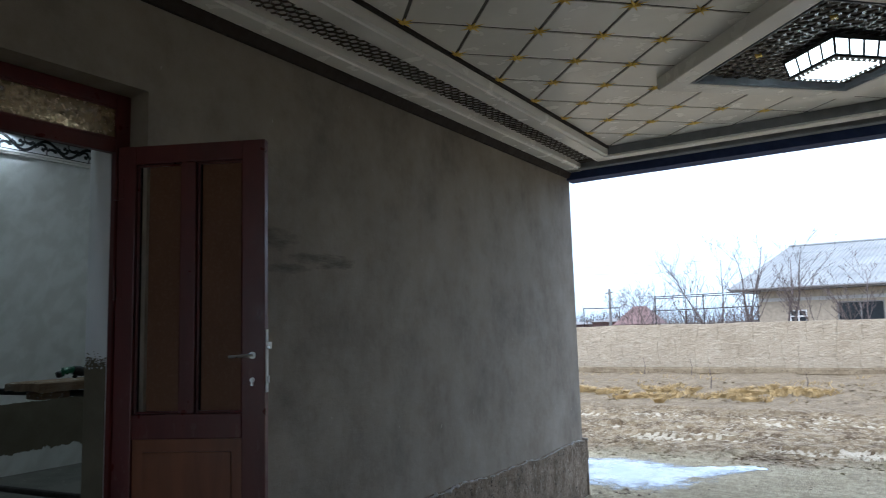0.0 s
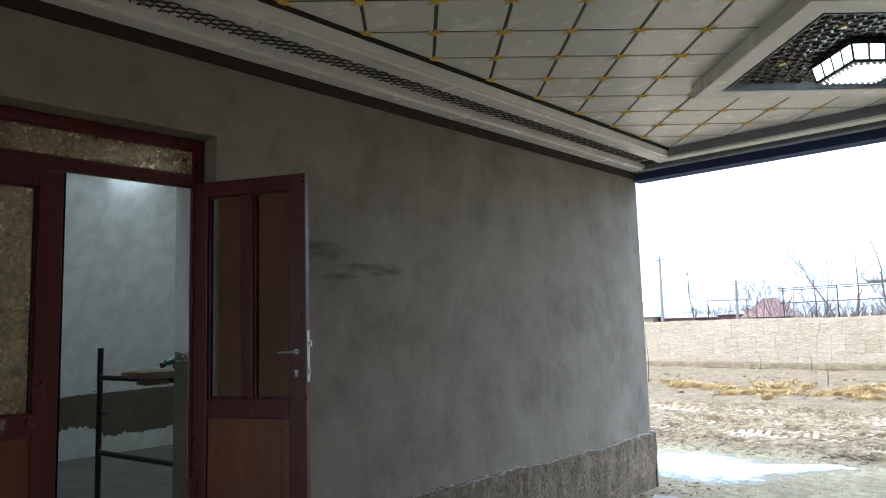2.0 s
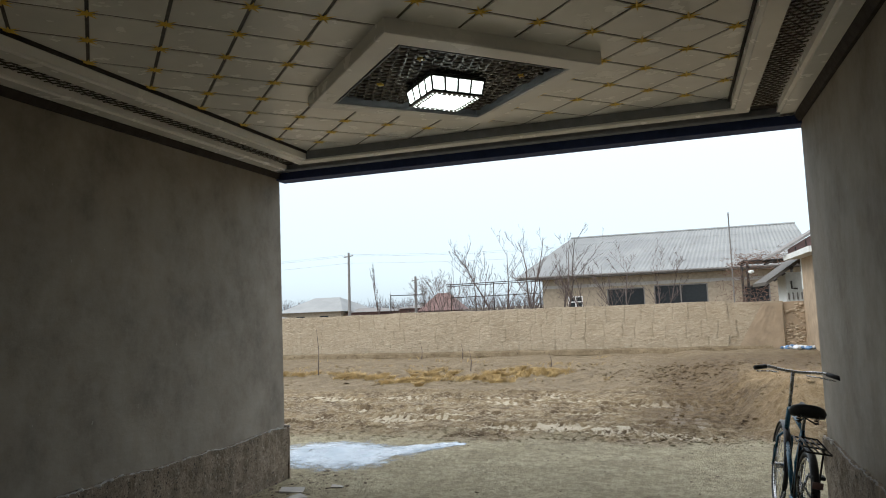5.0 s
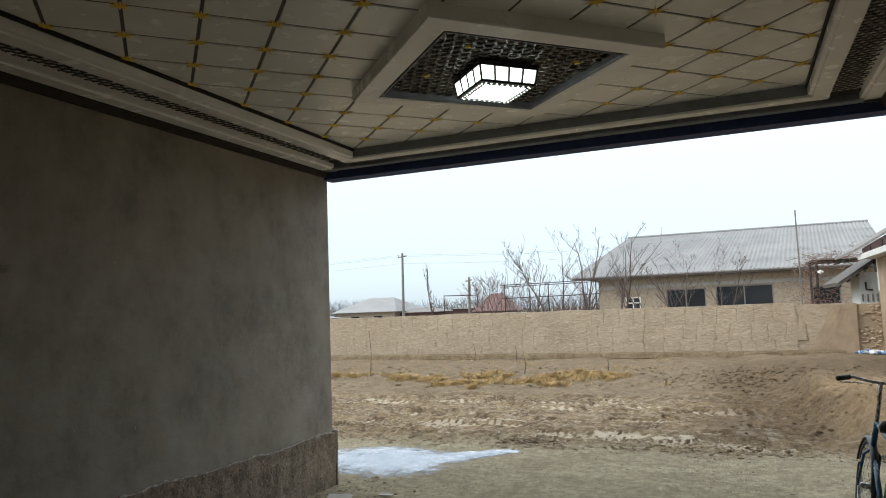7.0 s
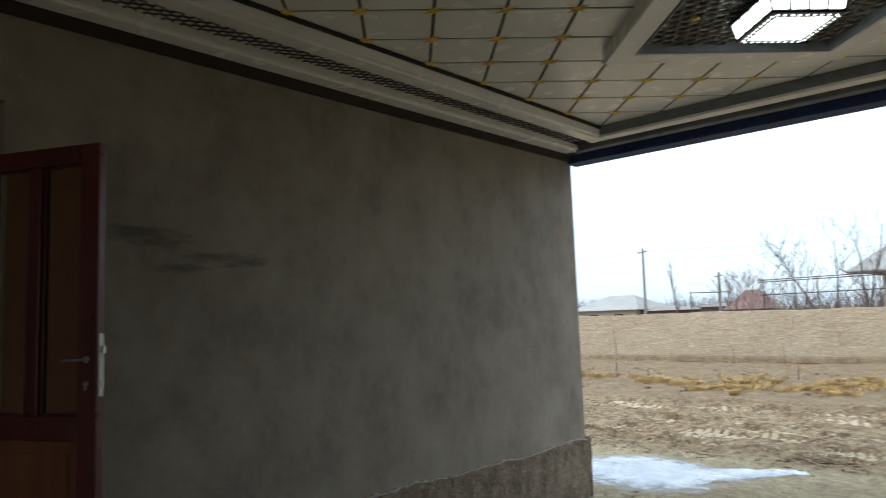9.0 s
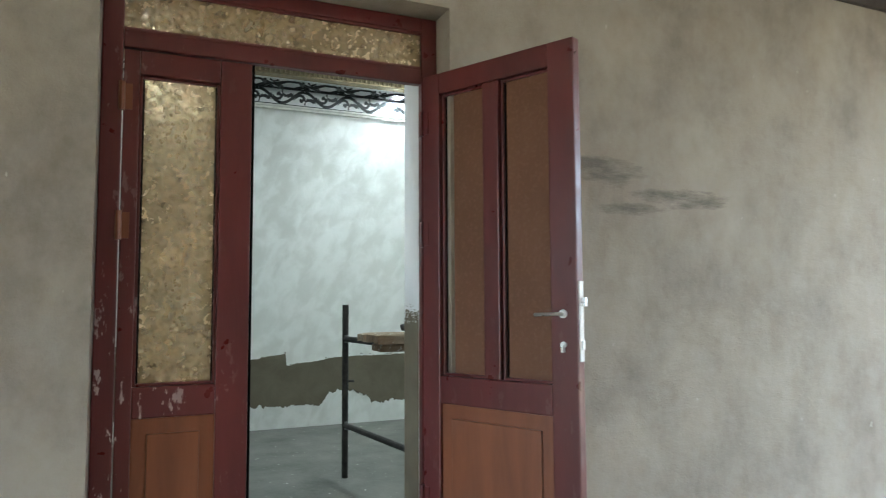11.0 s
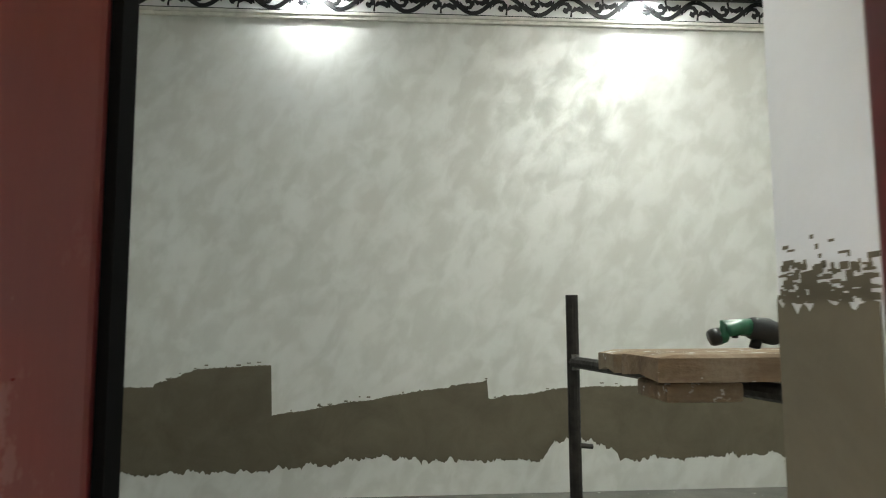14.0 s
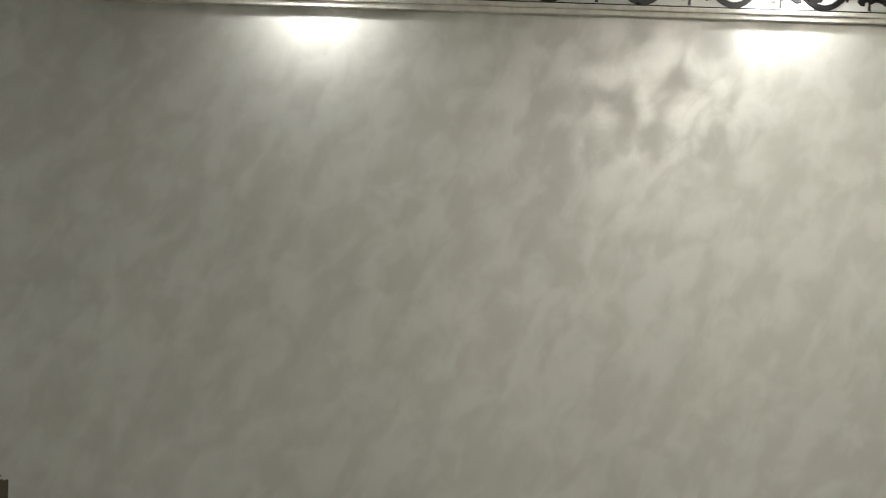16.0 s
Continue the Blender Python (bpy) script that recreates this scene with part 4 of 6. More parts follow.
def height(x, y):
    if y < -1.0:
        return GROUND + 0.006 * hsh(x * 0.2, y * 0.2)
    k = min(1.0, max(0.0, (y + 1.0) / 2.0))
    h = GROUND + k * (0.018 * hsh(x * 0.12, y * 0.12) + 0.008 * hsh(x * 0.5, y * 0.5))
    h += yard_marks(x, y)[0]
    b = max(0.0, min(1.0, (y - 8.0) / 2.2))
    b = b * b * (3 - 2 * b)
    far = max(0.0, min(1.0, (y - 10.4) / 4.0))
    h += b * (0.14 + 0.05 * hsh(x * 0.12, y * 0.15, 2) + 0.08 * hsh(x * 0.35, y * 0.25, 6) * (1 - far)) + far * 0.06
    # spoil heap and cut bank on the east side
    e = max(0.0, min(1.0, (x - (4.9 - 0.10 * (y - 4)) ) / 0.75 + 0.14 * hsh(x * 0.12, y * 0.12, 7)))
    e = e * e * (3 - 2 * e) * max(0.0, min(1.0, (y - 3.1) / 1.0)) * max(0.0, min(1.0, (17 - y) / 3.0))
    h += e * (1 - 0.8 * unit((y - 5.5) / 5.0)) * (0.44 + 0.10 * hsh(x * 0.08, y * 0.08, 8) + 0.07 * hsh(x * 0.25, y * 0.25, 9) + 0.045 * hsh(x * 0.7, y * 0.7, 19))
    m = math.exp(-((x - 4.2) / 1.5) ** 2 - ((y - 9.3) / 1.0) ** 2)
    h += m * (0.13 + 0.10 * hsh(x * 0.2, y * 0.2, 10) + 0.05 * hsh(x * 0.6, y * 0.6, 20))
    return h


xs = span(-900, -60, 120)[:-1] + span(-60, -14, 6)[:-1] + span(-14, -3, 0.16)[:-1] + span(-3, 8, 0.042)[:-1] + span(8, 14, 0.4)[:-1] + span(14, 60, 6)[:-1] + span(60, 900, 120)
ys = span(-300, -14, 40)[:-1] + span(-14, -0.5, 0.5)[:-1] + span(-0.5, 2.2, 0.09)[:-1] + span(2.2, 9.5, 0.048)[:-1] + span(9.5, 16, 0.2)[:-1] + span(16, 60, 3)[:-1] + span(60, 1800, 150)
verts = [(x, y, height(x, y)) for x in xs for y in ys]
n = len(ys)
faces = [(i * n + j, (i + 1) * n + j, (i + 1) * n + j + 1, i * n + j + 1) for i in range(len(xs) - 1) for j in range(n - 1)]
me = bpy.data.meshes.new("ground")
me.from_pydata(verts, [], faces)
me.polygons.foreach_set("use_smooth", [True] * len(me.polygons))
me.materials.append(SOIL)
crust = me.attributes.new("crust_and_groove_shade", "FLOAT", "POINT")
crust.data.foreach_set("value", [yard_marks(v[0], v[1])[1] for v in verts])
tagged(new("ground", me), "bare muddy yard soil with tractor ruts and dry grass", "ground", kind="structure")



def ice_depth(x, y):
    """Above 0 where the ice lies: a broad sheet with an arm tapering to the north-east."""
    f = 1 - ((x + 0.05) / 1.05) ** 2 - ((y - 1.2) / 0.82) ** 2
    t = unit(((x - 0.5) * 0.8 + (y - 1.35) * 0.7) / 1.13)
    arm = 1 - (math.hypot(x - 0.5 - 0.8 * t, y - 1.35 - 0.7 * t) / (0.42 - 0.28 * t)) ** 2
    return max(f, arm) + 0.28 * hsh(x * 0.15, y * 0.2, 2) + 0.35 * hsh(x * 0.4, y * 0.5, 4) + 0.2 * hsh(x * 1.5, y * 1.2, 5)


ix, iy = span(-1.6, 2.4, 0.035), span(0.1, 2.4, 0.035)
field = {(i, j): ice_depth(x, y) for i, x in enumerate(ix) for j, y in enumerate(iy)}
bm = bmesh.new()
corner = {}
for (i, j), f in field.items():
    cell = [(i, j), (i + 1, j), (i + 1, j + 1), (i, j + 1)]
    if all(c in field and field[c] > -0.25 for c in cell):
        for c in cell:
            if c not in corner:
                x, y = ix[c[0]], iy[c[1]]
                corner[c] = bm.verts.new((x, y, height(x, y) + 0.002 + 0.005 * unit(field[c] * 3)))
        bm.faces.new([corner[c] for c in cell])
depth = [ice_depth(v.co.x, v.co.y) + 0.15 for v in bm.verts]
ice = solid("ice_puddle", bm, ICE, "thin bluish ice and meltwater on the yard", "puddle", kind="stuff", smooth=True)
ice.data.attributes.new("thickness", "FLOAT", "POINT").data.foreach_set("value", depth)

# ---- cob wall across the yard ----
WALL_Y = 15.2
cob = thing("mud_wall", (-3.0, WALL_Y, 0.0), "pale tan cob wall built in cracked courses", "wall", kind="structure")
part("core", boxes((-16.0, 7.0, WALL_Y + 0.035, WALL_Y + 0.42, -0.3, 1.45)), COB, cob)
rng = random.Random(4)


def seam(c, x):
    return (-0.2, 0.47, 0.97, 1.50)[c] + (0.028 * hsh(x * 0.06, c) + 0.010 * hsh(x * 0.4, c + 5))


for c in range(3):
    joints, x = [], -15.6 + 0.2 * c
    while x < 5.95:
        joints.append((x, rng.uniform(-0.05, 0.07), rng.uniform(0, 50)))
        x += rng.uniform(0.34, 0.60)

    def crack(j, v):
        x0, lean, key = joints[j]
        return x0 + lean * (v - 0.5) + 0.022 * hsh(v * 0.16 + key, c) + 0.012 * hsh(v * 0.5 + key, 3)

    us, vs2 = [0, 0.06, 0.35, 0.65, 0.94, 1], [0, 0.12, 0.3, 0.5, 0.7, 0.88, 1]
    for j in range(len(joints) - 1):
        bm = bmesh.new()

        def skin(u, v):
            a, b = crack(j, v) + 0.0035, crack(j + 1, v) - 0.0035
            gx = a + (b - a) * u
            z0, z1 = seam(c, gx) + 0.001, seam(c + 1, gx) - 0.001
            edge = (0.008 if u in (0, 1) else 0.0) + (0.002 if v in (0, 1) else 0.0)
            return (gx, WALL_Y + edge + 0.014 * hsh(gx * 0.3, v * 0.4 + c, 6), z0 + (z1 - z0) * v)

        grid = [[bm.verts.new(skin(u, v)) for v in vs2] for u in us]
        for i in range(len(us) - 1):
            for k in range(len(vs2) - 1):
                bm.faces.new((grid[i][k], grid[i + 1][k], grid[i + 1][k + 1], grid[i][k + 1]))
        back = [bm.verts.new((grid[i][-1].co.x, WALL_Y + 0.4, grid[i][-1].co.z)) for i in range(len(us))]
        for i in range(len(us) - 1):
            bm.faces.new((grid[i][-1], grid[i + 1][-1], back[i + 1], back[i]))
        part("cob_block", bm, COB, cob)
ck = [(x, WALL_Y - 0.35 - 0.1 * hsh(x * 0.2), 0.06 + 0.02 * hsh(x * 0.3, 2)) for x in span(-16, 6.6, 0.4)]
part("footing", bar(ck, 0.16, 8), SOIL, cob, "spilled earth along the foot")


# ---- room behind the door ----
SOFFIT = 3.40
CEIL = 3.62
solid("ceiling_room", boxes((ROOM_X, INNER_X - 0.012, ROOM_Y0, ROOM_Y1, CEIL, 3.9)), TEAL, "teal painted room ceiling", "ceiling", kind="structure")
solid("soffit_west", boxes((ROOM_X, -3.30, ROOM_Y0, ROOM_Y1, SOFFIT, CEIL - 0.004)), WHITE, "white soffit along the wall", "ceiling", kind="structure")
solid("soffit_east", boxes((-0.61, INNER_X - 0.012, ROOM_Y0, ROOM_Y1, SOFFIT, CEIL - 0.004)), WHITE, "white soffit along the wall", "ceiling", kind="structure")

# primer rolled over the lower wall in overlapping strokes: start, end, height at each end
STROKES = ((-9.0, -7.39, 1.55, 1.467), (-7.39, -7.075, 1.35, 1.362), (-7.075, -6.82, 1.078, 1.072), (-6.82, -6.61, 1.085, 1.162),
           (-6.61, -6.178, 1.168, 1.188), (-6.178, -4.966, 0.912, 1.092), (-4.966, -4.53, 0.984, 1.046), (-4.53, -0.4, 1.046, 1.10))


def stroke_top(y):
    for a, b, ta, tb in STROKES:
        if a <= y <= b:
            return ta + (tb - ta) * (y - a) / (b - a)
    return 1.0


def ragged(x, out, y0, y1, top, low, step, name, label):
    """A thin skin of paint on a wall facing +x, with broken upper and lower edges."""
    bm = bmesh.new()
    prev = None
    for y in span(y0, y1, step):
        t = top(y) + 0.010 * hsh(y * 0.6, 1) + 0.030 * max(0.0, hsh(y * 3.0, 2) - 0.35) + 0.028 * max(0.0, hsh(y * 11, 9) - 0.4) + 0.005 * hsh(y * 14, 3)
        b = low(y) + 0.014 * hsh(y * 0.7, 4) + 0.022 * hsh(y * 2.6, 5) + 0.014 * hsh(y * 9, 6) + 0.010 * hsh(y * 23, 7)
        row = [bm.verts.new((x - 0.001, y, b)), bm.verts.new((x + out, y, b + 0.004)), bm.verts.new((x + out, y, t - 0.004)), bm.verts.new((x - 0.001, y, t))]
        if prev:
            for k in range(3):
                bm.faces.new((prev[k], row[k], row[k + 1], prev[k + 1]))
        prev = row
    return solid(name, bm, PRIMER, label, "paint", kind="structure")


def band_low(y):
    w = 0.625 + 0.012 * math.sin(y * 2.1) + 0.01 * (y + 6)
    for c, half, rise in ((-4.41, 0.23, 0.11), (-2.86, 0.2, 0.06), (-5.6, 0.3, 0.03)):
        d = (y - c) / half + 0.25 * hsh(y * 0.4, c)
        w += rise * max(0.0, 1 - d * d) ** 0.6
    return w


ragged(ROOM_X, 0.003, ROOM_Y0, ROOM_Y1, stroke_top, band_low, 0.008, "primer_band", "ragged grey-brown primer band on the white wall")
# small missed dabs above the band
bm = bmesh.new()
r5 = random.Random(5)
for k in range(60):
    y = r5.uniform(-8.2, -1.5)
    z = stroke_top(y) + abs(r5.gauss(0.004, 0.012))
    w, h = r5.uniform(0.006, 0.03), r5.uniform(0.004, 0.010)
    box(bm, ROOM_X - 0.001, ROOM_X + 0.0025, y, y + w, z, z + h)
solid("primer_dabs", bm, PRIMER, "small dry-brush dabs of primer above the band", "paint", kind="stuff")
# primer on the reveal and the pier beside the door
bm = bmesh.new()
prev = None


def reveal_y(x):
    return DOOR1 - 0.0695 + 0.0055 * (x + 0.171) / (INNER_X - 0.012 + 0.171)


for x in span(INNER_X - 0.012, -0.173, 0.006):
    t = 1.45 + 0.02 * hsh(x * 2, 1) + 0.018 * hsh(x * 9, 2)
    row = [bm.verts.new((x, reveal_y(x), FLOOR)), bm.verts.new((x, reveal_y(x), t))]
    if prev:
        bm.faces.new((prev[0], row[0], row[1], prev[1]))
    prev = row
solid("primer_on_reveal", bm, PRIMER, "grey-brown primer on the lower door reveal", "paint", kind="structure")
bm = bmesh.new()
for k in range(220):
    x, z = r5.uniform(INNER_X - 0.01, -0.182), 1.45 + abs(r5.gauss(0, 0.022))
    a, b = r5.uniform(0.004, 0.020), r5.uniform(0.002, 0.008)
    bm.faces.new([bm.verts.new(p) for p in ((x, reveal_y(x), z), (x + a, reveal_y(x + a), z), (x + a, reveal_y(x + a), z + b), (x, reveal_y(x), z + b))])
solid("primer_flecks", bm, PRIMER, "dry-brush flecks of primer on the door reveal", "paint", kind="stuff")

# wall frieze, from below: cream step, gilt bead, white board with black scrolls
XW = ROOM_X
solid("frieze_step", boxes((XW, XW + 0.022, ROOM_Y0, ROOM_Y1, 3.205, 3.226), bevel=0.004), STUCCO, "cream step under the frieze", "trim", kind="structure")
solid("frieze_bead", boxes((XW, XW + 0.03, ROOM_Y0, ROOM_Y1, 3.226, 3.248), bevel=0.006), STUCCO, "thin cream bead under the frieze", "trim", kind="structure")
solid("frieze_board", boxes((XW, XW + 0.014, ROOM_Y0, ROOM_Y1, 3.248, SOFFIT - 0.002)), WHITE, "glossy white frieze board", "trim", kind="structure")
solid("frieze_line", boxes((XW + 0.014, XW + 0.018, ROOM_Y0, ROOM_Y1, 3.250, 3.257), (XW + 0.014, XW + 0.02, ROOM_Y0, ROOM_Y1, 3.388, 3.398)), BLACK, "black border lines of the frieze", "trim", kind="structure")

PITCH = 0.397


def ribbon(bm, pts, widths, x):
    """Flat raised band in the plane of the frieze: pts are (y, z)."""
    prev = None
    for i, (y, z) in enumerate(pts):
        a, b = pts[max(0, i - 1)], pts[min(len(pts) - 1, i + 1)]
        d = Vector((b[0] - a[0], b[1] - a[1])).normalized()
        n2 = Vector((-d.y, d.x)) * widths[i]
        row = [bm.verts.new((x - 0.004, y + n2.x, z + n2.y)), bm.verts.new((x, y + n2.x, z + n2.y)), bm.verts.new((x, y - n2.x, z - n2.y)), bm.verts.new((x - 0.004, y - n2.x, z - n2.y))]
        if prev:
            for k in range(3):
                bm.faces.new((prev[k], row[k], row[k + 1], prev[k + 1]))
        prev = row


def scroll_unit():
    """One pitch of a running vine: thick stem wave; at each bend a curled bud, a fan of petals and two side leaves."""
    bm = bmesh.new()
    zc, k, x = 3.3225, 0.00139, 0.019

    def band(pts, widths):
        ribbon(bm, [(p[0] * k, zc + p[1] * k) for p in pts], [(w + 0.6) * k for w in widths], x)

    band([(285 * t / 28, 40 * math.cos(2 * math.pi * t / 28)) for t in range(29)], [8.5] * 29)
    for at, f in ((0, 1), (142.5, -1)):
        def bend(*pts):
            return [(at + py, f * pz) for py, pz in pts]
        # curled bud
        band(bend((-58, -10), (-46, 8), (-30, 17), (-12, 14), (-4, 2), (-8, -10), (-18, -15), (-27, -10), (-25, -3)), [2, 5, 7, 8, 8, 8, 8, 7, 3])
        band(bend((-33, -14), (-22, -22), (-12, -26)), [2, 6, 3])
        # fan of petals
        band(bend((4, -20), (2, -8), (4, 6)), [1.5, 5, 2])
        band(bend((6, -20), (16, -8), (22, 3)), [1.5, 5, 2.5])
        band(bend((8, -22), (24, -9), (40, -6), (54, -14), (60, -28)), [1.5, 6, 11, 10, 2])
        band(bend((5, -20), (3, -33), (2, -45)), [2.5, 3, 4])
        # side leaves on the stem
        band(bend((-84, -6), (-80, 10), (-72, 26)), [1, 7.5, 1])
        band(bend((-68, -20), (-66, -6), (-60, 8)), [1, 5, 1])
    me = bpy.data.meshes.new("scroll")
    bm.to_mesh(me)
    bm.free()
    me.materials.append(BLACK)
    return me


frieze = thing("frieze_scrolls", (XW, ROOM_Y0, 0), "black acanthus scrollwork on the white frieze", "ornament", kind="structure")
scroll = scroll_unit()
for k in range(21):
    o = new("scroll", scroll)
    o.parent = frieze
    o.matrix_basis = Matrix.Translation((0, 0.20 + k * PITCH, 0))

# open strapwork under the soffit, in black on white
bm = bmesh.new()
zz, cell = SOFFIT - 0.006, 0.32
for k in range(26):
    y = ROOM_Y0 + 0.06 + k * cell

    def strap(thick, *pts):
        tube(bm, [(XW + 0.03 + (-3.33 - XW - 0.03) * u, y + v * cell, zz) for v, u in pts], thick, 5)

    strap(0.012, (0.25, 0.94), (0.55, 0.94), (0.72, 0.5), (0.55, 0.06), (0.25, 0.06), (0.08, 0.5), (0.25, 0.94))
    strap(0.011, (0.55, 0.94), (0.90, 0.5), (1.25, 0.94))
    strap(0.011, (0.55, 0.06), (0.90, 0.5), (1.25, 0.06))
    strap(0.013, (0.70, 0.62), (0.66, 0.98))
    strap(0.013, (0.10, 0.38), (0.14, 0.02))
    strap(0.009, (0.72, 0.5), (1.08, 0.5))
    strap(0.009, (0.80, 0.98), (0.90, 0.74), (1.0, 0.98))
    strap(0.009, (0.80, 0.02), (0.90, 0.26), (1.0, 0.02))
solid("soffit_strapwork", bm, BLACK, "black strapwork lattice on the soffit", "lattice", kind="structure")
solid("strapwork_edge", boxes((XW + 0.02, XW + 0.035, ROOM_Y0, ROOM_Y1, SOFFIT - 0.012, SOFFIT - 0.001)), BLACK, "black edge line of the soffit", "trim", kind="structure")


def toothed_moulding(x0, x1, y0, y1, z0, z1):
    bm = bmesh.new()
    box(bm, x0 + 0.02, x1, y0, y1, z0, z1)
    box(bm, x0, x1, y0, y1, z0 - 0.012, z0 - 0.001)
    box(bm, x0 + 0.01, x1, y0, y1, z1 + 0.001, z1 + 0.016)
    y = y0 + 0.02
    while y < y1 - 0.03:
        prism(bm, [(x0 + 0.019, y), (x0 + 0.004, y + 0.004), (x0, y + 0.012), (x0 + 0.004, y + 0.020), (x0 + 0.019, y + 0.024)], z0 + 0.004, z1 - 0.012)
        box(bm, x0 + 0.006, x0 + 0.02, y + 0.029, y + 0.035, z0 + 0.012, z1 - 0.022)
        box(bm, x0 + 0.002, x0 + 0.012, y + 0.004, y + 0.02, z1 + 0.017, z1 + 0.03)
        y += 0.041
    return bm


bmg = toothed_moulding(0.0, 0.10, ROOM_Y0, ROOM_Y1, 3.415, 3.495)
bmg.transform(Matrix(((-1, 0, 0, -3.198), (0, 1, 0, 0), (0, 0, 1, 0), (0, 0, 0, 1))))
solid("gilt_cornice", bmg, OLDGOLD, "antique gold toothed cornice", "trim", kind="structure")
solid("cream_cornice", boxes((-3.296, -3.16, ROOM_Y0, ROOM_Y1, 3.515, CEIL - 0.002), bevel=0.012), STUCCO, "cream cornice band", "trim", kind="structure")

OV = (-1.93, -3.85)


def ring_band(r0, r1, z0, z1, seg=96):
    bm = bmesh.new()
    rows = []
    for k in range(seg):
        a = 2 * math.pi * k / seg
        c, s = math.cos(a), math.sin(a)
        rows.append([bm.verts.new((OV[0] + r * c, OV[1] + r * s, z)) for r, z in ((r0, z1), (r0, z0 + 0.006), ((r0 + r1) / 2, z0), (r1, z0 + 0.006), (r1, z1))])
    for k in range(seg):
        a, b = rows[k], rows[(k + 1) % seg]
        for i in range(4):
            bm.faces.new((a[i], b[i], b[i + 1], a[i + 1]))
    return bm


rose = thing("ceiling_rose", (OV[0], OV[1], CEIL), "large round stucco ceiling rose with beaded rings", "ceiling rose")
part("outer_ring", ring_band(1.32, 1.39, CEIL - 0.035, CEIL - 0.001), STUCCO, rose)
part("inner_ring", ring_band(0.93, 0.99, CEIL - 0.03, CEIL - 0.001), OLDGOLD, rose, "gilt inner ring")
bm = bmesh.new()
bm.faces.new([bm.verts.new((OV[0] + 0.93 * math.cos(2 * math.pi * k / 64), OV[1] + 0.93 * math.sin(2 * math.pi * k / 64), CEIL - 0.004)) for k in range(64)])
part("cream_disc", bm, STUCCO, rose, "cream painted disc")
part("leaf_ground", ring_band(1.06, 1.315, CEIL - 0.010, CEIL - 0.001), UMBER, rose, "umber ground behind the leaves")
bead = bmesh.new()
for k in range(210):
    a = 2 * math.pi * k / 210
    bmesh.ops.create_icosphere(bead, subdivisions=1, radius=0.016, matrix=Matrix.Translation((OV[0] + 1.405 * math.cos(a), OV[1] + 1.405 * math.sin(a), CEIL - 0.012)))
o = part("bead_string", bead, STUCCO, rose)
tagged(o, kind="stuff")


def acanthus(bm, at, ang, size):
    """A little stucco leaf cluster."""
    for d, l in ((-50, 0.6), (-22, 0.85), (0, 1.0), (22, 0.85), (50, 0.6)):
        a = ang + math.radians(d)
        m = Matrix.Translation((at[0] + math.cos(a) * size * l * 0.5, at[1] + math.sin(a) * size * l * 0.5, at[2])) @ pose(0, 0, 0, 0, 0, math.degrees(a)) @ Matrix.Diagonal((size * l * 0.5, size * 0.16, 0.02, 1))
        bmesh.ops.create_icosphere(bm, subdivisions=1, radius=1.0, matrix=m)


leaves = bmesh.new()
acanthus(leaves, (0, 0, 0), 0.0, 0.14)
leafmesh = bpy.data.meshes.new("stucco_leaf")
leaves.to_mesh(leafmesh)
leaves.free()
leafmesh.materials.append(STUCCO)
for k in range(40):
    a = 2 * math.pi * k / 40
    o = new("stucco_leaf", leafmesh)
    o.parent = rose
    o.matrix_basis = Matrix.Translation((1.18 * math.cos(a), 1.18 * math.sin(a), -0.018)) @ pose(0, 0, 0, 0, 0, math.degrees(a) + 75)
panel_run = thing("stucco_panel", (-3.0, -7.0, CEIL), "stucco-leaf bordered ceiling panel", "ceiling panel")
part("panel_border", boxes((-3.12, -3.08, ROOM_Y0 + 0.3, -4.78, CEIL - 0.025, CEIL - 0.001), (-2.84, -2.80, ROOM_Y0 + 0.3, -4.98, CEIL - 0.025, CEIL - 0.001), bevel=0.008), STUCCO, panel_run)
part("leaf_ground", boxes((-3.078, -2.842, ROOM_Y0 + 0.3, -4.98, CEIL - 0.010, CEIL - 0.001)), UMBER, panel_run, "umber ground behind the leaves")
bead = bmesh.new()
for k in range(110):
    bmesh.ops.create_icosphere(bead, subdivisions=1, radius=0.014, matrix=Matrix.Translation((-3.135, -4.80 - 0.034 * k, CEIL - 0.012)))
tagged(part("bead_string", bead, STUCCO, panel_run), kind="stuff")
for k in range(20):
    o = new("stucco_leaf", leafmesh)
    o.parent = panel_run
    o.matrix_basis = Matrix.Translation((0.04, 1.95 - k * 0.2, -0.014)) @ pose(0, 0, 0, 0, 0, 100)

# recessed downlights; the unseen, stronger east row is added to light the west wall
spots = []
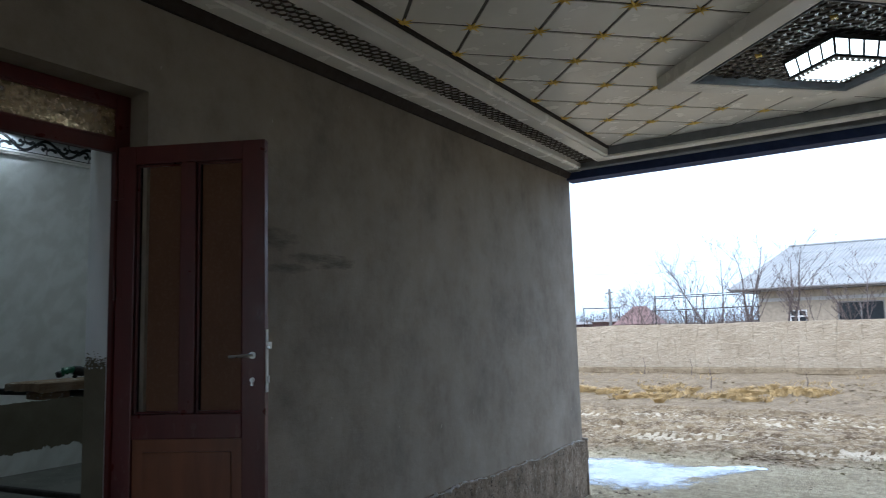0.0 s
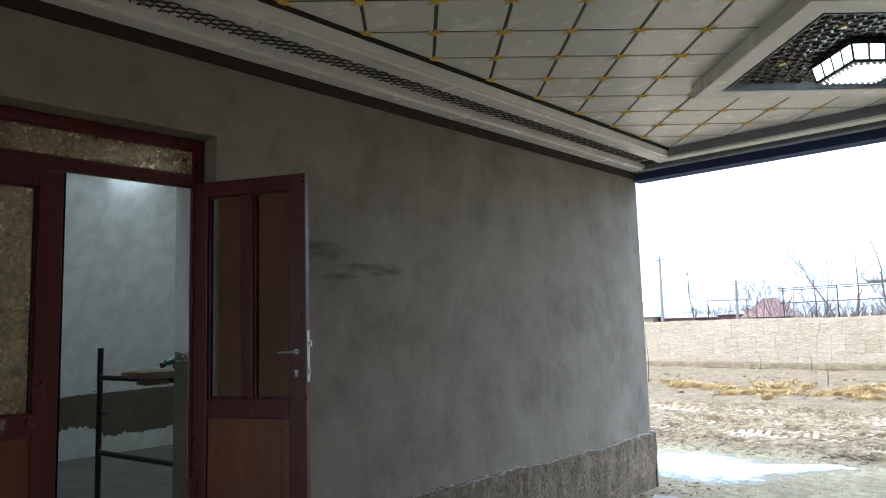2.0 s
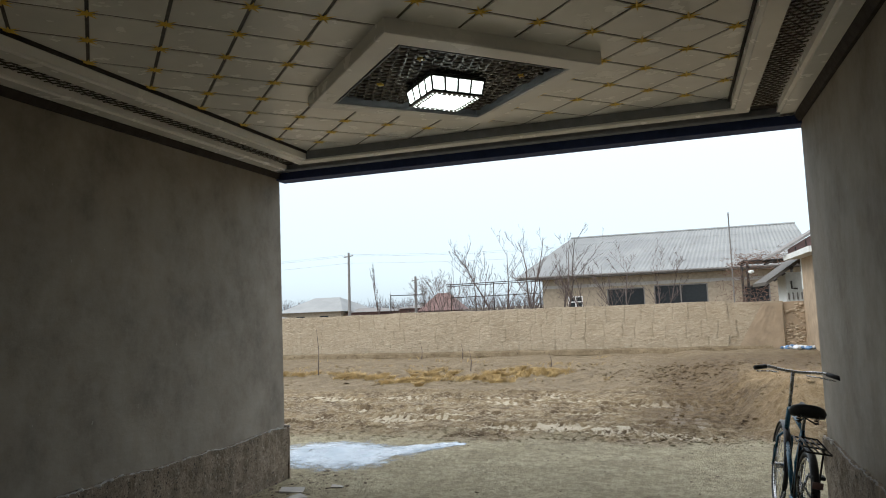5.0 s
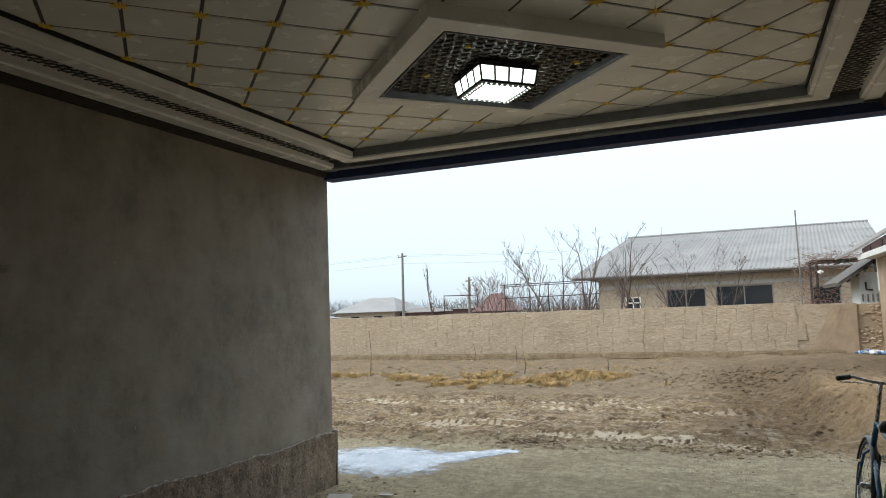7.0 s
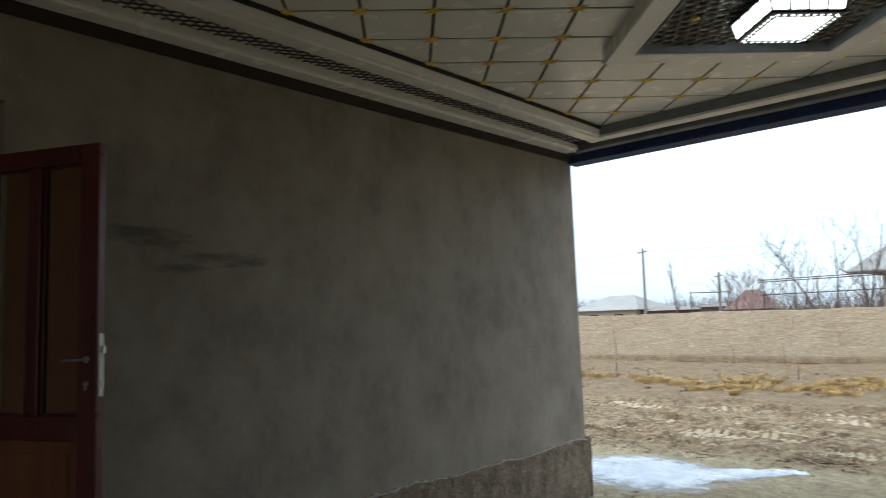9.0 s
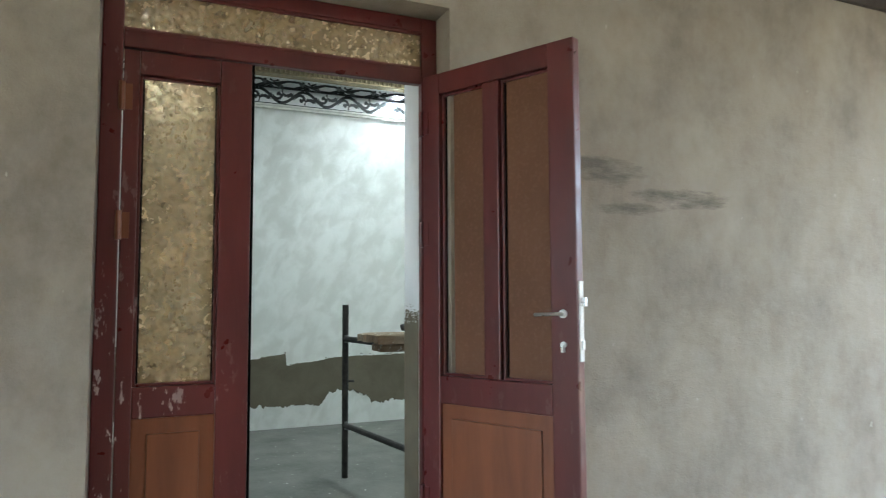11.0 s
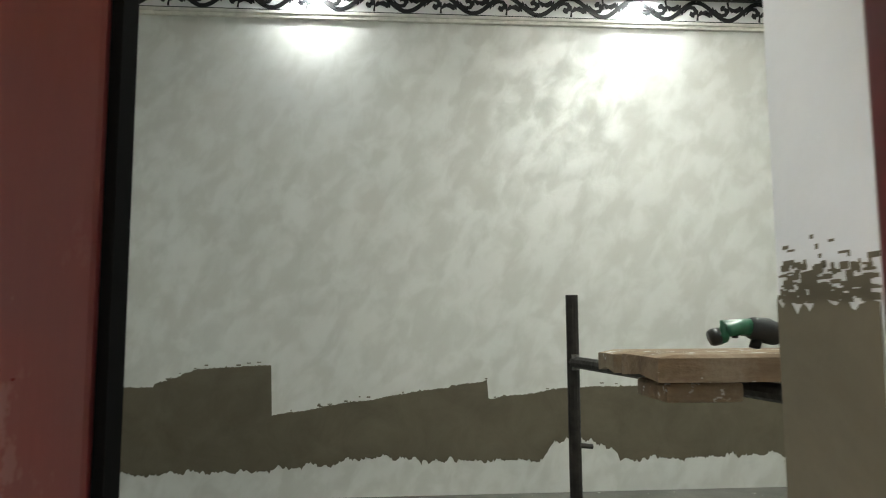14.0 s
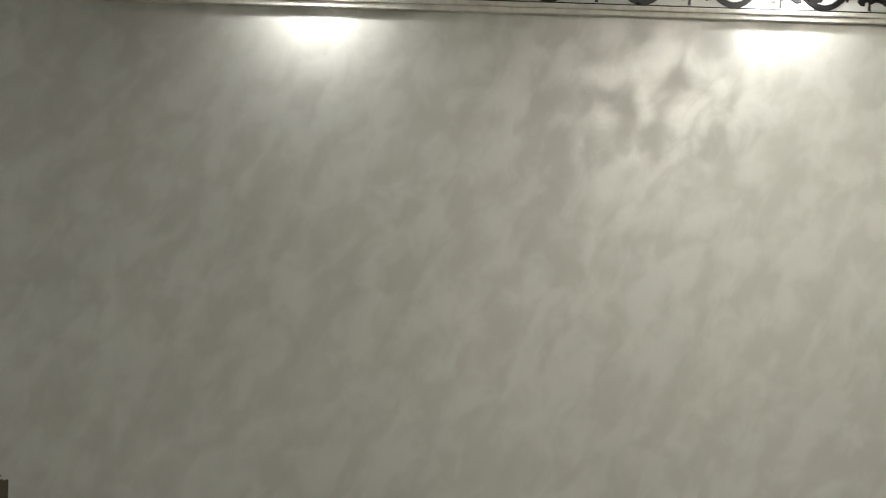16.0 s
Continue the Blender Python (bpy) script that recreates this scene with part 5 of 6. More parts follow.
for x, ys4 in ((-3.455, (-7.94, -5.967, -3.993, -2.02)), (-0.48, (-7.94, -5.967, -3.993, -2.02))):
    for y in ys4:
        d = thing("downlight", (x, y, SOFFIT), "small recessed white downlight, lit; east row added as unseen fill", "downlight", "downlights round the room")
        bm = bmesh.new()
        for k in range(20):
            a, b = 2 * math.pi * k / 20, 2 * math.pi * (k + 1) / 20
            q = [bm.verts.new((x + r * math.cos(t), y + r * math.sin(t), z)) for r, z, t in ((0.045, SOFFIT - 0.001, a), (0.045, SOFFIT - 0.001, b), (0.034, SOFFIT - 0.012, b), (0.034, SOFFIT - 0.012, a))]
            bm.faces.new(q)
        part("bezel", bm, STEEL, d)
        bm = bmesh.new()
        bm.faces.new([bm.verts.new((x + 0.033 * math.cos(2 * math.pi * k / 16), y + 0.033 * math.sin(2 * math.pi * k / 16), SOFFIT - 0.008)) for k in range(16)])
        part("lens", bm, GLOW_SPOT, d)
        ld = bpy.data.lights.new("downlight_beam", "SPOT")
        ld.energy, ld.spot_size, ld.spot_blend, ld.shadow_soft_size, ld.color = SPOT_W * (0.34 if x < -2 else 1.4), radians(168), 1.0, 0.03, (0.80, 1.0, 0.89)
        lo = new("downlight_beam", ld)
        lo.matrix_world = pose(x, y, SOFFIT - 0.02)

# the rose carries a round ceiling light
rl = thing("rose_light", (OV[0], OV[1], CEIL - 0.08), "round glowing ceiling light in the rose", "ceiling light")
bm = bmesh.new()
prism(bm, [(OV[0] + 0.30 * math.cos(2 * math.pi * k / 40), OV[1] + 0.30 * math.sin(2 * math.pi * k / 40)) for k in range(40)], CEIL - 0.075, CEIL - 0.006)
part("shade", bm, GLOW_ROSE, rl)
bm = bmesh.new()
tube(bm, [(OV[0] + 0.31 * math.cos(2 * math.pi * k / 40), OV[1] + 0.31 * math.sin(2 * math.pi * k / 40), CEIL - 0.05) for k in range(40)], 0.016, 6, True)
part("rim", bm, OLDGOLD, rl)
ad = bpy.data.lights.new("rose_lamp", "AREA")
ad.shape, ad.size, ad.energy, ad.color = "DISK", 0.55, ROSE_W, (0.81, 1.0, 0.89)
new("rose_lamp", ad).matrix_world = pose(OV[0], OV[1], CEIL - 0.085)

# ---- scaffold trestle in the room ----
sc = thing("scaffold_trestle", (-1.75, -4.95, FLOOR), "dark rusty pipe scaffold trestle standing on the screed", "scaffold")
for x, y, top in ((-1.75, -4.95, 1.512), (-0.62, -4.81, 1.512), (-1.75, -2.95, 1.512), (-0.62, -2.81, 1.512)):
    part("post", bar([(x, y, FLOOR), (x, y, top)], 0.0195, 12), RUSTY, sc)
for y0, y1 in ((-4.95, -4.81), (-2.95, -2.81)):
    for z in (1.301, 0.775):
        part("rail", bar([(-1.75, y0, z), (-0.62, y1, z)], 0.018, 10), RUSTY, sc)
part("pin", bar([(-1.75, -4.95, 1.045), (-1.745, -4.895, 1.04)], 0.008, 8), RUSTY, sc)
for z in (1.301, 0.775):
    part("weld", bar([(-1.73, -4.948, z - 0.024), (-1.73, -4.948, z + 0.024)], 0.012, 8), POLE_MAT, sc)


def plank(name, x0, x1, y0, y1, z0, z1, turn, seed, label):
    bm = bmesh.new()
    n1 = 14
    rows = []
    for i in range(n1 + 1):
        y = y0 + (y1 - y0) * (i / n1) ** 1.6
        w = 0.008 * hsh(i * 0.9, seed) + (0.012, 0.004)[i] if i < 2 else 0.008 * hsh(i * 0.9, seed)
        rows.append([bm.verts.new(p) for p in ((x0 + w, y, z0 + 0.004), (x0 + w, y, z1 - 0.009), (x0 + w + 0.010, y, z1 - (0.006 if i == 0 else 0)), (x1 - w - 0.010, y, z1 - (0.006 if i == 0 else 0)), (x1 - w, y, z1 - 0.006), (x1 - w, y, z0 + 0.004), ((x0 + x1) / 2, y, z0 + w))])
    for a, b in zip(rows, rows[1:]):
        for k in range(7):
            bm.faces.new((a[k], b[k], b[(k + 1) % 7], a[(k + 1) % 7]))
    bm.faces.new(rows[0])
    bm.faces.new(rows[-1][::-1])
    bm.transform(Matrix.Translation(((x0 + x1) / 2, y0, 0)) @ pose(0, 0, 0, 0, 0, turn) @ Matrix.Translation((-(x0 + x1) / 2, -y0, 0)))
    return solid(name, bm, PLANK, label, "plank", "planks on the trestle")


plank("scaffold_plank", -1.12, -0.985, -5.065, -2.6, 1.3195, 1.368, -0.3, 1, "paint-spattered wooden scaffold plank")
plank("scaffold_plank", -0.975, -0.76, -5.06, -2.6, 1.3195, 1.372, 0.3, 2, "paint-spattered wooden scaffold plank")
solid("packing_block", boxes((-0.95, -0.80, -5.035, -4.89, 1.284, 1.3190), bevel=0.006), PLANK, "short wooden packing block under the planks", "block")


def power_tool(at, turn):
    """Green and black cordless drill lying on its side."""
    t0 = thing("power_drill", at, "green and black cordless drill lying on the planks", "drill", "tools on the planks")
    m = Matrix.Translation(at) @ pose(0, 0, 0, 0, 0, turn) @ Matrix.Scale(0.64, 4)

    def add(name, bm, mat, label=""):
        bm.transform(m)
        return part(name, bm, mat, t0, label, True)

    # the grip end bends down to the plank, the dark motor end lies over to the far side
    shell = bar([(-0.004, 0, 0.020), (-0.012, 0, 0.042), (0.006, 0, 0.066), (0.05, 0, 0.070), (0.09, 0, 0.068)], 0.03, 14, radii=[0.020, 0.031, 0.030, 0.028, 0.031])
    add("green_shell", shell, GREEN, "green plastic shell")
    add("rear_cap", bar([(-0.046, 0.004, 0.034), (-0.036, 0.003, 0.037), (-0.014, 0, 0.042)], 0.03, 14, radii=[0.024, 0.029, 0.029]), BLACK)
    add("motor_housing", bar([(0.085, 0, 0.068), (0.10, 0, 0.066), (0.14, 0, 0.058), (0.175, 0, 0.046), (0.20, 0, 0.036)], 0.03, 14, radii=[0.033, 0.038, 0.042, 0.038, 0.02]), RUBBER)
    add("trigger", boxes((0.028, 0.046, -0.008, 0.008, 0.034, 0.046), bevel=0.003), BLACK)
    add("chuck", bar([(0.11, 0, 0.03), (0.10, 0, 0.001)], 0.018, 10), BLACK)
    return t0


power_tool((-0.98, -4.835, 1.372), 88)
power_tool((-0.95, -4.675, 1.372), 97)


# ---- yard edge, rubbish, dry grass ----
part("smooth_patch", sheet(span(0, 1, 0.1), span(0, 1, 0.12), lambda u, v: (5.55 + 0.75 * (1 - v) * 0 + 0.9 * v * (1 - u) + u * 1.42, WALL_Y - 0.012 + 0.008 * hsh(u, v), -0.2 + 1.60 * v)), CLAY, cob, "smooth clay patch on the wall")
part("rubble_core", boxes((6.96, 8.165, WALL_Y + 0.07, WALL_Y + 0.4, -0.3, 1.42)), CLAY, cob, "rough brown rubble infill")
r7 = random.Random(7)
for k in range(90):
    x, z = 7.05 + 0.46 * r7.random(), -0.1 + 1.45 * r7.random()
    bm = bmesh.new()
    s = r7.uniform(0.03, 0.06)
    bmesh.ops.create_icosphere(bm, subdivisions=2, radius=s, matrix=Matrix.Translation((x, WALL_Y + 0.07, z)) @ Matrix.Diagonal((1.2, 0.7, 0.75, 1)))
    for v in bm.verts:
        v.co += Vector((hsh(v.co.x * 2, v.co.z * 2, k), hsh(v.co.z * 2, v.co.x, k), hsh(v.co.y * 2, v.co.x * 2, k))) * 0.02
    part("stone", bm, CLAY if k % 3 else COB, cob)


def grass_clumps(name, label, spots, mat, tall, seed):
    rr = random.Random(seed)
    verts2, faces2 = [], []
    for cx, cy, rad, count in spots:
        for _ in range(count):
            a, r = rr.uniform(0, 6.28), rad * math.sqrt(rr.random())
            x, y = cx + r * math.cos(a), cy + 0.55 * r * math.sin(a)
            z = height(x, y) - 0.01
            h = tall * rr.uniform(0.4, 1.0)
            lx, ly = rr.gauss(0.3, 1.0) * h, rr.gauss(-0.1, 0.7) * h
            w = rr.uniform(0.006, 0.013)
            b = len(verts2)
            verts2 += [(x - w, y, z), (x + w, y, z), (x + lx * 0.5 + w * 0.7, y + ly * 0.5, z + h * 0.62), (x + lx * 0.5 - w * 0.7, y + ly * 0.5, z + h * 0.62), (x + lx * 1.3, y + ly * 1.3, z + h * 0.85)]
            faces2 += [(b, b + 1, b + 2, b + 3), (b + 3, b + 2, b + 4)]
    me2 = bpy.data.meshes.new(name)
    me2.from_pydata(verts2, [], faces2)
    me2.materials.append(mat)
    return tagged(new(name, me2), label, "grass", kind="stuff")


rs = random.Random(11)
spots = [(rs.gauss(-6.3, 0.7), rs.gauss(9.7, 0.3), rs.uniform(0.12, 0.4), 110) for _ in range(16)]
for cx, cy, dx, n in ((-3.6, 9.4, 0.5, 7), (-2.4, 9.0, 0.8, 16), (-0.9, 9.1, 0.9, 18), (0.2, 9.6, 0.5, 14), (-1.8, 10.0, 0.4, 6), (1.6, 9.7, 0.25, 5), (0.4, 10.2, 0.4, 8)):
    spots += [(rs.gauss(cx, dx), rs.gauss(cy, 0.3), rs.uniform(0.08, 0.34), rs.randint(20, 110)) for _ in range(n)]
spots += [(rs.uniform(-12, 3), rs.uniform(8.6, 14), 0.3, 6) for _ in range(50)]
grass_clumps("dry_grass", "tufts of dry yellow grass along the bank", spots, STRAW, 0.15, 12)


def clod(at, s, seed):
    bm = bmesh.new()
    bmesh.ops.create_icosphere(bm, subdivisions=2, radius=s)
    for v in bm.verts:
        v.co *= 1 + 0.6 * hsh(v.co.x / s * 0.16 + seed, v.co.y / s * 0.2, v.co.z / s * 0.4)
        v.co.z *= 0.65
        v.co += Vector(at)
    return bm


rc = random.Random(21)
ball = bmesh.new()
bmesh.ops.create_icosphere(ball, subdivisions=1, radius=1.0)
ball.verts.index_update()
BALL_V, BALL_F = [v.co.copy() for v in ball.verts], [tuple(v.index for v in f.verts) for f in ball.faces]
ball.free()


def scatter(name, label, category, mat, places):
    """Angular lumps, each of its own shape, bedded in the ground."""
    verts3, faces3 = [], []
    for x, y, s in places:
        z, b = height(x, y), len(verts3)
        sx, sy, sz = s * rc.uniform(0.7, 1.6), s * rc.uniform(0.7, 1.3), s * rc.uniform(0.45, 0.8)
        for v in BALL_V:
            q = rc.uniform(0.65, 1.2)
            verts3.append((x + v.x * sx * q, y + v.y * sy * q, z + 0.2 * s + v.z * sz * q))
        faces3 += [tuple(b + i for i in f) for f in BALL_F]
    me3 = bpy.data.meshes.new(name)
    me3.from_pydata(verts3, [], faces3)
    me3.materials.append(mat)
    return tagged(new(name, me3), label, category, kind="stuff")


lumps = [(rc.uniform(-4, 7), 2.6 + 0.35 * hsh(rc.random()) + rc.gauss(0, 0.16), rc.uniform(0.008, 0.03)) for _ in range(700)]
lumps += [(rc.uniform(3.9, 7.4), rc.uniform(3.8, 11), 0.008 + 0.035 * rc.random() ** 4) for _ in range(1500)]
lumps += [(rc.gauss(4.0, 0.9), rc.gauss(9.2, 0.6), 0.012 + 0.045 * rc.random() ** 3) for _ in range(380)]
lumps += [(rc.uniform(-6, 4), rc.uniform(2.8, 8.5), 0.006 + 0.022 * rc.random() ** 2) for _ in range(700)]
lumps += [(rc.uniform(-8, 4), rc.uniform(8.5, 12), 0.01 + 0.045 * rc.random() ** 3) for _ in range(700)]
scatter("soil_clods", "loose clods of dried mud over the yard", "soil clods", SOIL, lumps)
bits = [(0.08 + abs(rc.uniform(-0.2, 5.0)), rc.uniform(-4.5, 2.3), 0.003 + 0.011 * rc.random() ** 3) for _ in range(900)]
bits += [(0.08 + abs(rc.gauss(0, 0.35)), rc.uniform(-2.5, 0.4), 0.004 + 0.018 * rc.random() ** 2) for _ in range(260)]
scatter("pebbles", "small stones and crumbs on the porch ground", "pebbles", PLINTH, bits)
for k, (x, y, s, turn) in enumerate(((0.35, -0.45, 0.12, 20), (0.55, -0.7, 0.09, 70), (0.22, -0.9, 0.10, 130), (0.75, -0.25, 0.06, 10))):
    bm = boxes((-s, s, -s * 0.6, s * 0.6, 0, 0.012), bevel=0.003)
    for v in bm.verts:
        v.co.z += 0.02 * hsh(v.co.x * 4 + k, v.co.y * 4)
    bm.transform(Matrix.Translation((x, y, GROUND + 0.004)) @ pose(0, 0, 0, 4, 3, turn))
    solid("board_scrap", bm, PALE, "broken pale board scrap on the ground", "scrap", "scraps by the plinth")
# saplings on the bank
for x, y, h in ((-4.9, 9.7, 1.2), (-2.2, 13.8, 0.5), (-3.6, 14.0, 0.5), (-1.0, 10.6, 0.55), (1.0, 11, 0.4)):
    z = height(x, y)
    solid("sapling", bar([(x, y, z - 0.02), (x + 0.03, y, z + h * 0.5), (x - 0.02, y, z + h)], 0.012, 5, radii=[0.016, 0.01, 0.004]), BARK, "thin bare sapling on the bank", "sapling", "saplings")

# rubbish by the clay house
pile = thing("plastic_bags", (7.3, 14.1, height(7.3, 14.1)), "crumpled blue and white plastic bags on the ground", "rubbish")
SHEETW = plain("white_plastic_bag", (0.62, 0.65, 0.68), 0.35, 0, 0.2, 14, 0.01, 30)
SHEETB = plain("blue_plastic_bag", (0.10, 0.19, 0.33), 0.35, 0, 0.3, 14, 0.01, 30)
for k in range(22):
    x, y, s = 6.75 + 0.042 * k, 14.1 + 0.2 * hsh(k), 0.06 + 0.09 * abs(hsh(k, 3))
    part("bag", clod((x, y, height(x, y) + s * 0.45), s, k * 1.7), SHEETB if k % 3 == 0 else SHEETW, pile)


# ---- bare trees ----
def bare_tree(name, at, tall, seed, label, spread=0.5, stems=1, thick=0.1, poplar=False):
    rr = random.Random(seed)
    root = thing(name, at, label, "tree", "bare trees behind the wall")
    trunk, crown = bmesh.new(), bmesh.new()

    def grow(bm, p, d, length, r, depth):
        pts, rad = [p.copy()], [r]
        n = (7, 5, 3, 2)[depth]
        for i in range(n):
            d = (d + Vector((rr.gauss(0, 0.10), rr.gauss(0, 0.10), 0.035 if not poplar else 0.2))).normalized()
            p = p + d * length / n
            pts.append(p.copy())
            rad.append(max(0.005, r * (1 - 0.8 * (i + 1) / n)))
        tube(bm, pts, r, 6 if depth == 0 else (4 if depth == 1 else 3), False, False, rad)
        if depth >= 3 or length < 0.25:
            return
        kids = (rr.randint(6, 8), rr.randint(5, 6), rr.randint(2, 3))[depth] + (14 if poplar and depth == 0 else 0)
        for k in range(kids):
            f = rr.uniform(0.28 if depth == 0 else 0.15, 0.97)
            i = min(n - 1, int(f * n))
            q = pts[i].lerp(pts[i + 1], f * n - i)
            a = rr.uniform(0, 6.28)
            sp = spread * rr.uniform(0.9, 1.9)
            nd = (d + Vector((math.cos(a) * sp, math.sin(a) * sp, rr.uniform(0.0, 0.3)))).normalized()
            grow(crown, q, nd, length * (1.15 - 0.6 * f) * rr.uniform(0.35, 0.6) * (0.55 if poplar and depth == 0 else 1) * (0.85 if depth else 1), max(0.0055, rad[i] * 0.5), depth + 1)

    for s in range(stems):
        a = rr.uniform(0, 6.28)
        lean = Vector((math.cos(a), math.sin(a) * 0.5, 0)) * (0.5 if stems > 1 else 0.08)
        grow(trunk, Vector(at) + lean * 0.3, (Vector((0, 0, 1)) + lean * (0.3 if poplar else 1)).normalized(), tall * (0.72 if not poplar else 0.85), thick * 0.66, 0)
    part("trunk", trunk, BARK, root)
    part("crown", crown, BARK, root, "crown of bare winter twigs")


bare_tree("bare_tree", (-2.75, 28, -0.3), 7.62, 3, "leafless orchard tree with upright branches", 0.5, 2, 0.11)
bare_tree("bare_tree", (-1.6, 29, -0.3), 7.50, 8, "leafless orchard tree with upright branches", 0.45, 2, 0.10)
bare_tree("bare_tree", (-4.3, 28, -0.3), 6.62, 5, "leafless orchard tree with upright branches", 0.5, 2, 0.09)
bare_tree("bare_tree", (-5.8, 28, -0.3), 6.00, 6, "leafless orchard tree with slender branches", 0.45, 2, 0.07)
bare_tree("bare_tree", (-7.0, 29, -0.3), 5.50, 7, "leafless orchard tree with slender branches", 0.5, 2, 0.06)
bare_tree("bare_tree", (-8.3, 30, -0.3), 4.75, 9, "low leafless bushy tree", 0.6, 3, 0.05)
bare_tree("bare_tree", (0.8, 27, -0.3), 5.25, 12, "small leafless tree before the brick house", 0.5, 2, 0.06)
bare_tree("bare_tree", (2.0, 27, -0.3), 5.62, 13, "small leafless tree before the brick house", 0.45, 2, 0.06)
bare_tree("bare_tree", (3.1, 27, -0.3), 5.38, 14, "small leafless tree before the brick house", 0.45, 2, 0.06)
bare_tree("bare_tree", (-0.3, 27.5, -0.3), 4.50, 15, "small leafless tree before the brick house", 0.5, 2, 0.05)
bare_tree("poplar_tree", (-18.5, 45, -0.3), 6.4, 16, "slim upright leafless poplar tree", 0.22, 1, 0.09, True)
bare_tree("bare_tree", (-16.6, 46, -0.3), 4.00, 17, "low leafless bushy tree", 0.6, 3, 0.05)
bare_tree("bare_tree", (-12.0, 40, -0.3), 5.50, 18, "low leafless bushy tree", 0.6, 3, 0.05)
bare_tree("bare_tree", (-10.2, 38, -0.3), 5.75, 19, "leafless orchard tree with slender branches", 0.55, 3, 0.05)


# ---- brick house beyond the wall ----
def window_unit(parent, x0, x1, y, z0, z1, frame_mat, bars, depth=0.12):
    w = part("window", boxes((x0, x1, y + depth, y + depth + 0.02, z0, z1)), DARKGLASS, parent, "dark window")
    t = 0.06
    part("window_frame", boxes((x0, x0 + t, y + 0.02, y + depth, z0, z1), (x1 - t, x1, y + 0.02, y + depth, z0, z1), (x0 + t, x1 - t, y + 0.02, y + depth, z1 - t, z1), (x0 + t, x1 - t, y + 0.02, y + depth, z0, z0 + t)), frame_mat, w)
    for k in range(1, bars):
        c = x0 + (x1 - x0) * k / bars
        part("window_bar", boxes((c - 0.03, c + 0.03, y + 0.04, y + depth - 0.01, z0 + t, z1 - t)), frame_mat, w)
    return w


house = thing("brick_house", (3.2, 36, -0.2), "long yellow-brick house with a grey corrugated roof", "house")
HX0, HX1, HY0, HY1, HZ = -3.3, 10.6, 34.0, 42.0, 3.05
wins = ((-1.84, -1.0, 1.1, 2.02), (0.39, 2.46, 0.9, 2.37), (2.97, 5.79, 0.9, 2.44), (7.6, 8.9, 0.9, 2.2))
bm = bmesh.new()
edge = [HX0]
for a, b, z0, z1 in wins:
    box(bm, edge[-1], a, HY0, HY0 + 0.3, -0.3, HZ)
    box(bm, a, b, HY0, HY0 + 0.3, -0.3, z0)
    box(bm, a, b, HY0, HY0 + 0.3, z1, HZ)
    edge.append(b)
box(bm, edge[-1], HX1, HY0, HY0 + 0.3, -0.3, HZ)
box(bm, HX0, HX0 + 0.3, HY0 + 0.3, HY1, -0.3, HZ)
box(bm, HX1 - 0.3, HX1, HY0 + 0.3, HY1, -0.3, HZ)
box(bm, HX0 + 0.3, HX1 - 0.3, HY1 - 0.3, HY1, -0.3, HZ)
part("wall", bm, BRICK, house)
for (a, b, z0, z1), n in zip(wins, (2, 2, 2, 1)):
    wu = window_unit(house, a, b, HY0, z0, z1, WHITE if n == 2 and b < 0 else POLE_MAT, n)
    if b < 0:
        part("window_bar", boxes((a + 0.06, b - 0.06, HY0 + 0.04, HY0 + 0.1, (z0 + z1) / 2 + 0.1, (z0 + z1) / 2 + 0.16)), WHITE, wu)
part("lintel_band", boxes((HX0, HX1, HY0 - 0.02, HY0 - 0.002, 2.5, 2.68)), PALE, house)
part("eave_board", boxes((-4.6, 11.2, 33.3, 33.36, 3.08, 3.2), (-4.6, 11.2, 33.36, HY0, 3.08, 3.12)), POLE_MAT, house)


def corrugated(fn, nu, nv, waves):
    """Wavy sheet; fn(u, v) gives a point and the wave adds to its height."""
    def at(u, v):
        p = fn(u, v)
        return (p[0], p[1], p[2] + 0.018 * math.sin(2 * math.pi * u * waves))
    return sheet([i / nu for i in range(nu + 1)], [j / nv for j in range(nv + 1)], at)


RY, RZ = 38.0, 5.72
for row in range(5):
    v0, v1 = row / 5, (row + 1) / 5 + 0.02

    def slope(u, v, v0=v0, v1=v1, row=row):
        k = v0 + (v1 - v0) * v
        xl, xr = -4.7 + 2.7 * k, 11.25 + (10.95 - 11.25) * k
        return (xl + (xr - xl) * u, 33.25 + (RY - 33.25) * k, 3.2 + (RZ - 3.2) * k - 0.02 * (v - 0.5) + 0.03)

    part("roof_sheet", corrugated(slope, 420, 2, 70), SLATE, house, "weathered grey corrugated sheets")
part("roof_hip", corrugated(lambda u, v: (-4.7 + 2.7 * v, 33.25 + (42.7 - 33.25) * (u * (1 - v) + v * 0.5), 3.2 + (RZ - 3.2) * v), 160, 6, 36), SLATE, house)
part("roof_back", sheet([0, 1], [0, 1], lambda u, v: ((-4.7 + 2.7 * v) + ((11.25 - 0.3 * v) - (-4.7 + 2.7 * v)) * u, 42.7 + (RY - 42.7) * v, 3.2 + (RZ - 3.2) * v)), SLATE, house)
part("ridge_cap", bar([(-2.05, RY, RZ + 0.04), (10.95, RY, RZ + 0.04)], 0.07, 8), SLATE, house)
bm = bmesh.new()
bm.faces.new([bm.verts.new(p) for p in ((HX1, 33.4, 3.1), (HX1, 42.5, 3.1), (HX1, RY, RZ - 0.1))])
part("gable", bm, BRICK, house)
part("gutter", bar([(-4.65, 33.2, 3.18), (11.2, 33.2, 3.18)], 0.05, 8), POLE_MAT, house)
solid("aerial_mast", bar([(7.02, 33, -0.3), (7.02, 33, 6.1)], 0.035, 8), POLE_MAT, "tall thin grey aerial mast", "mast")

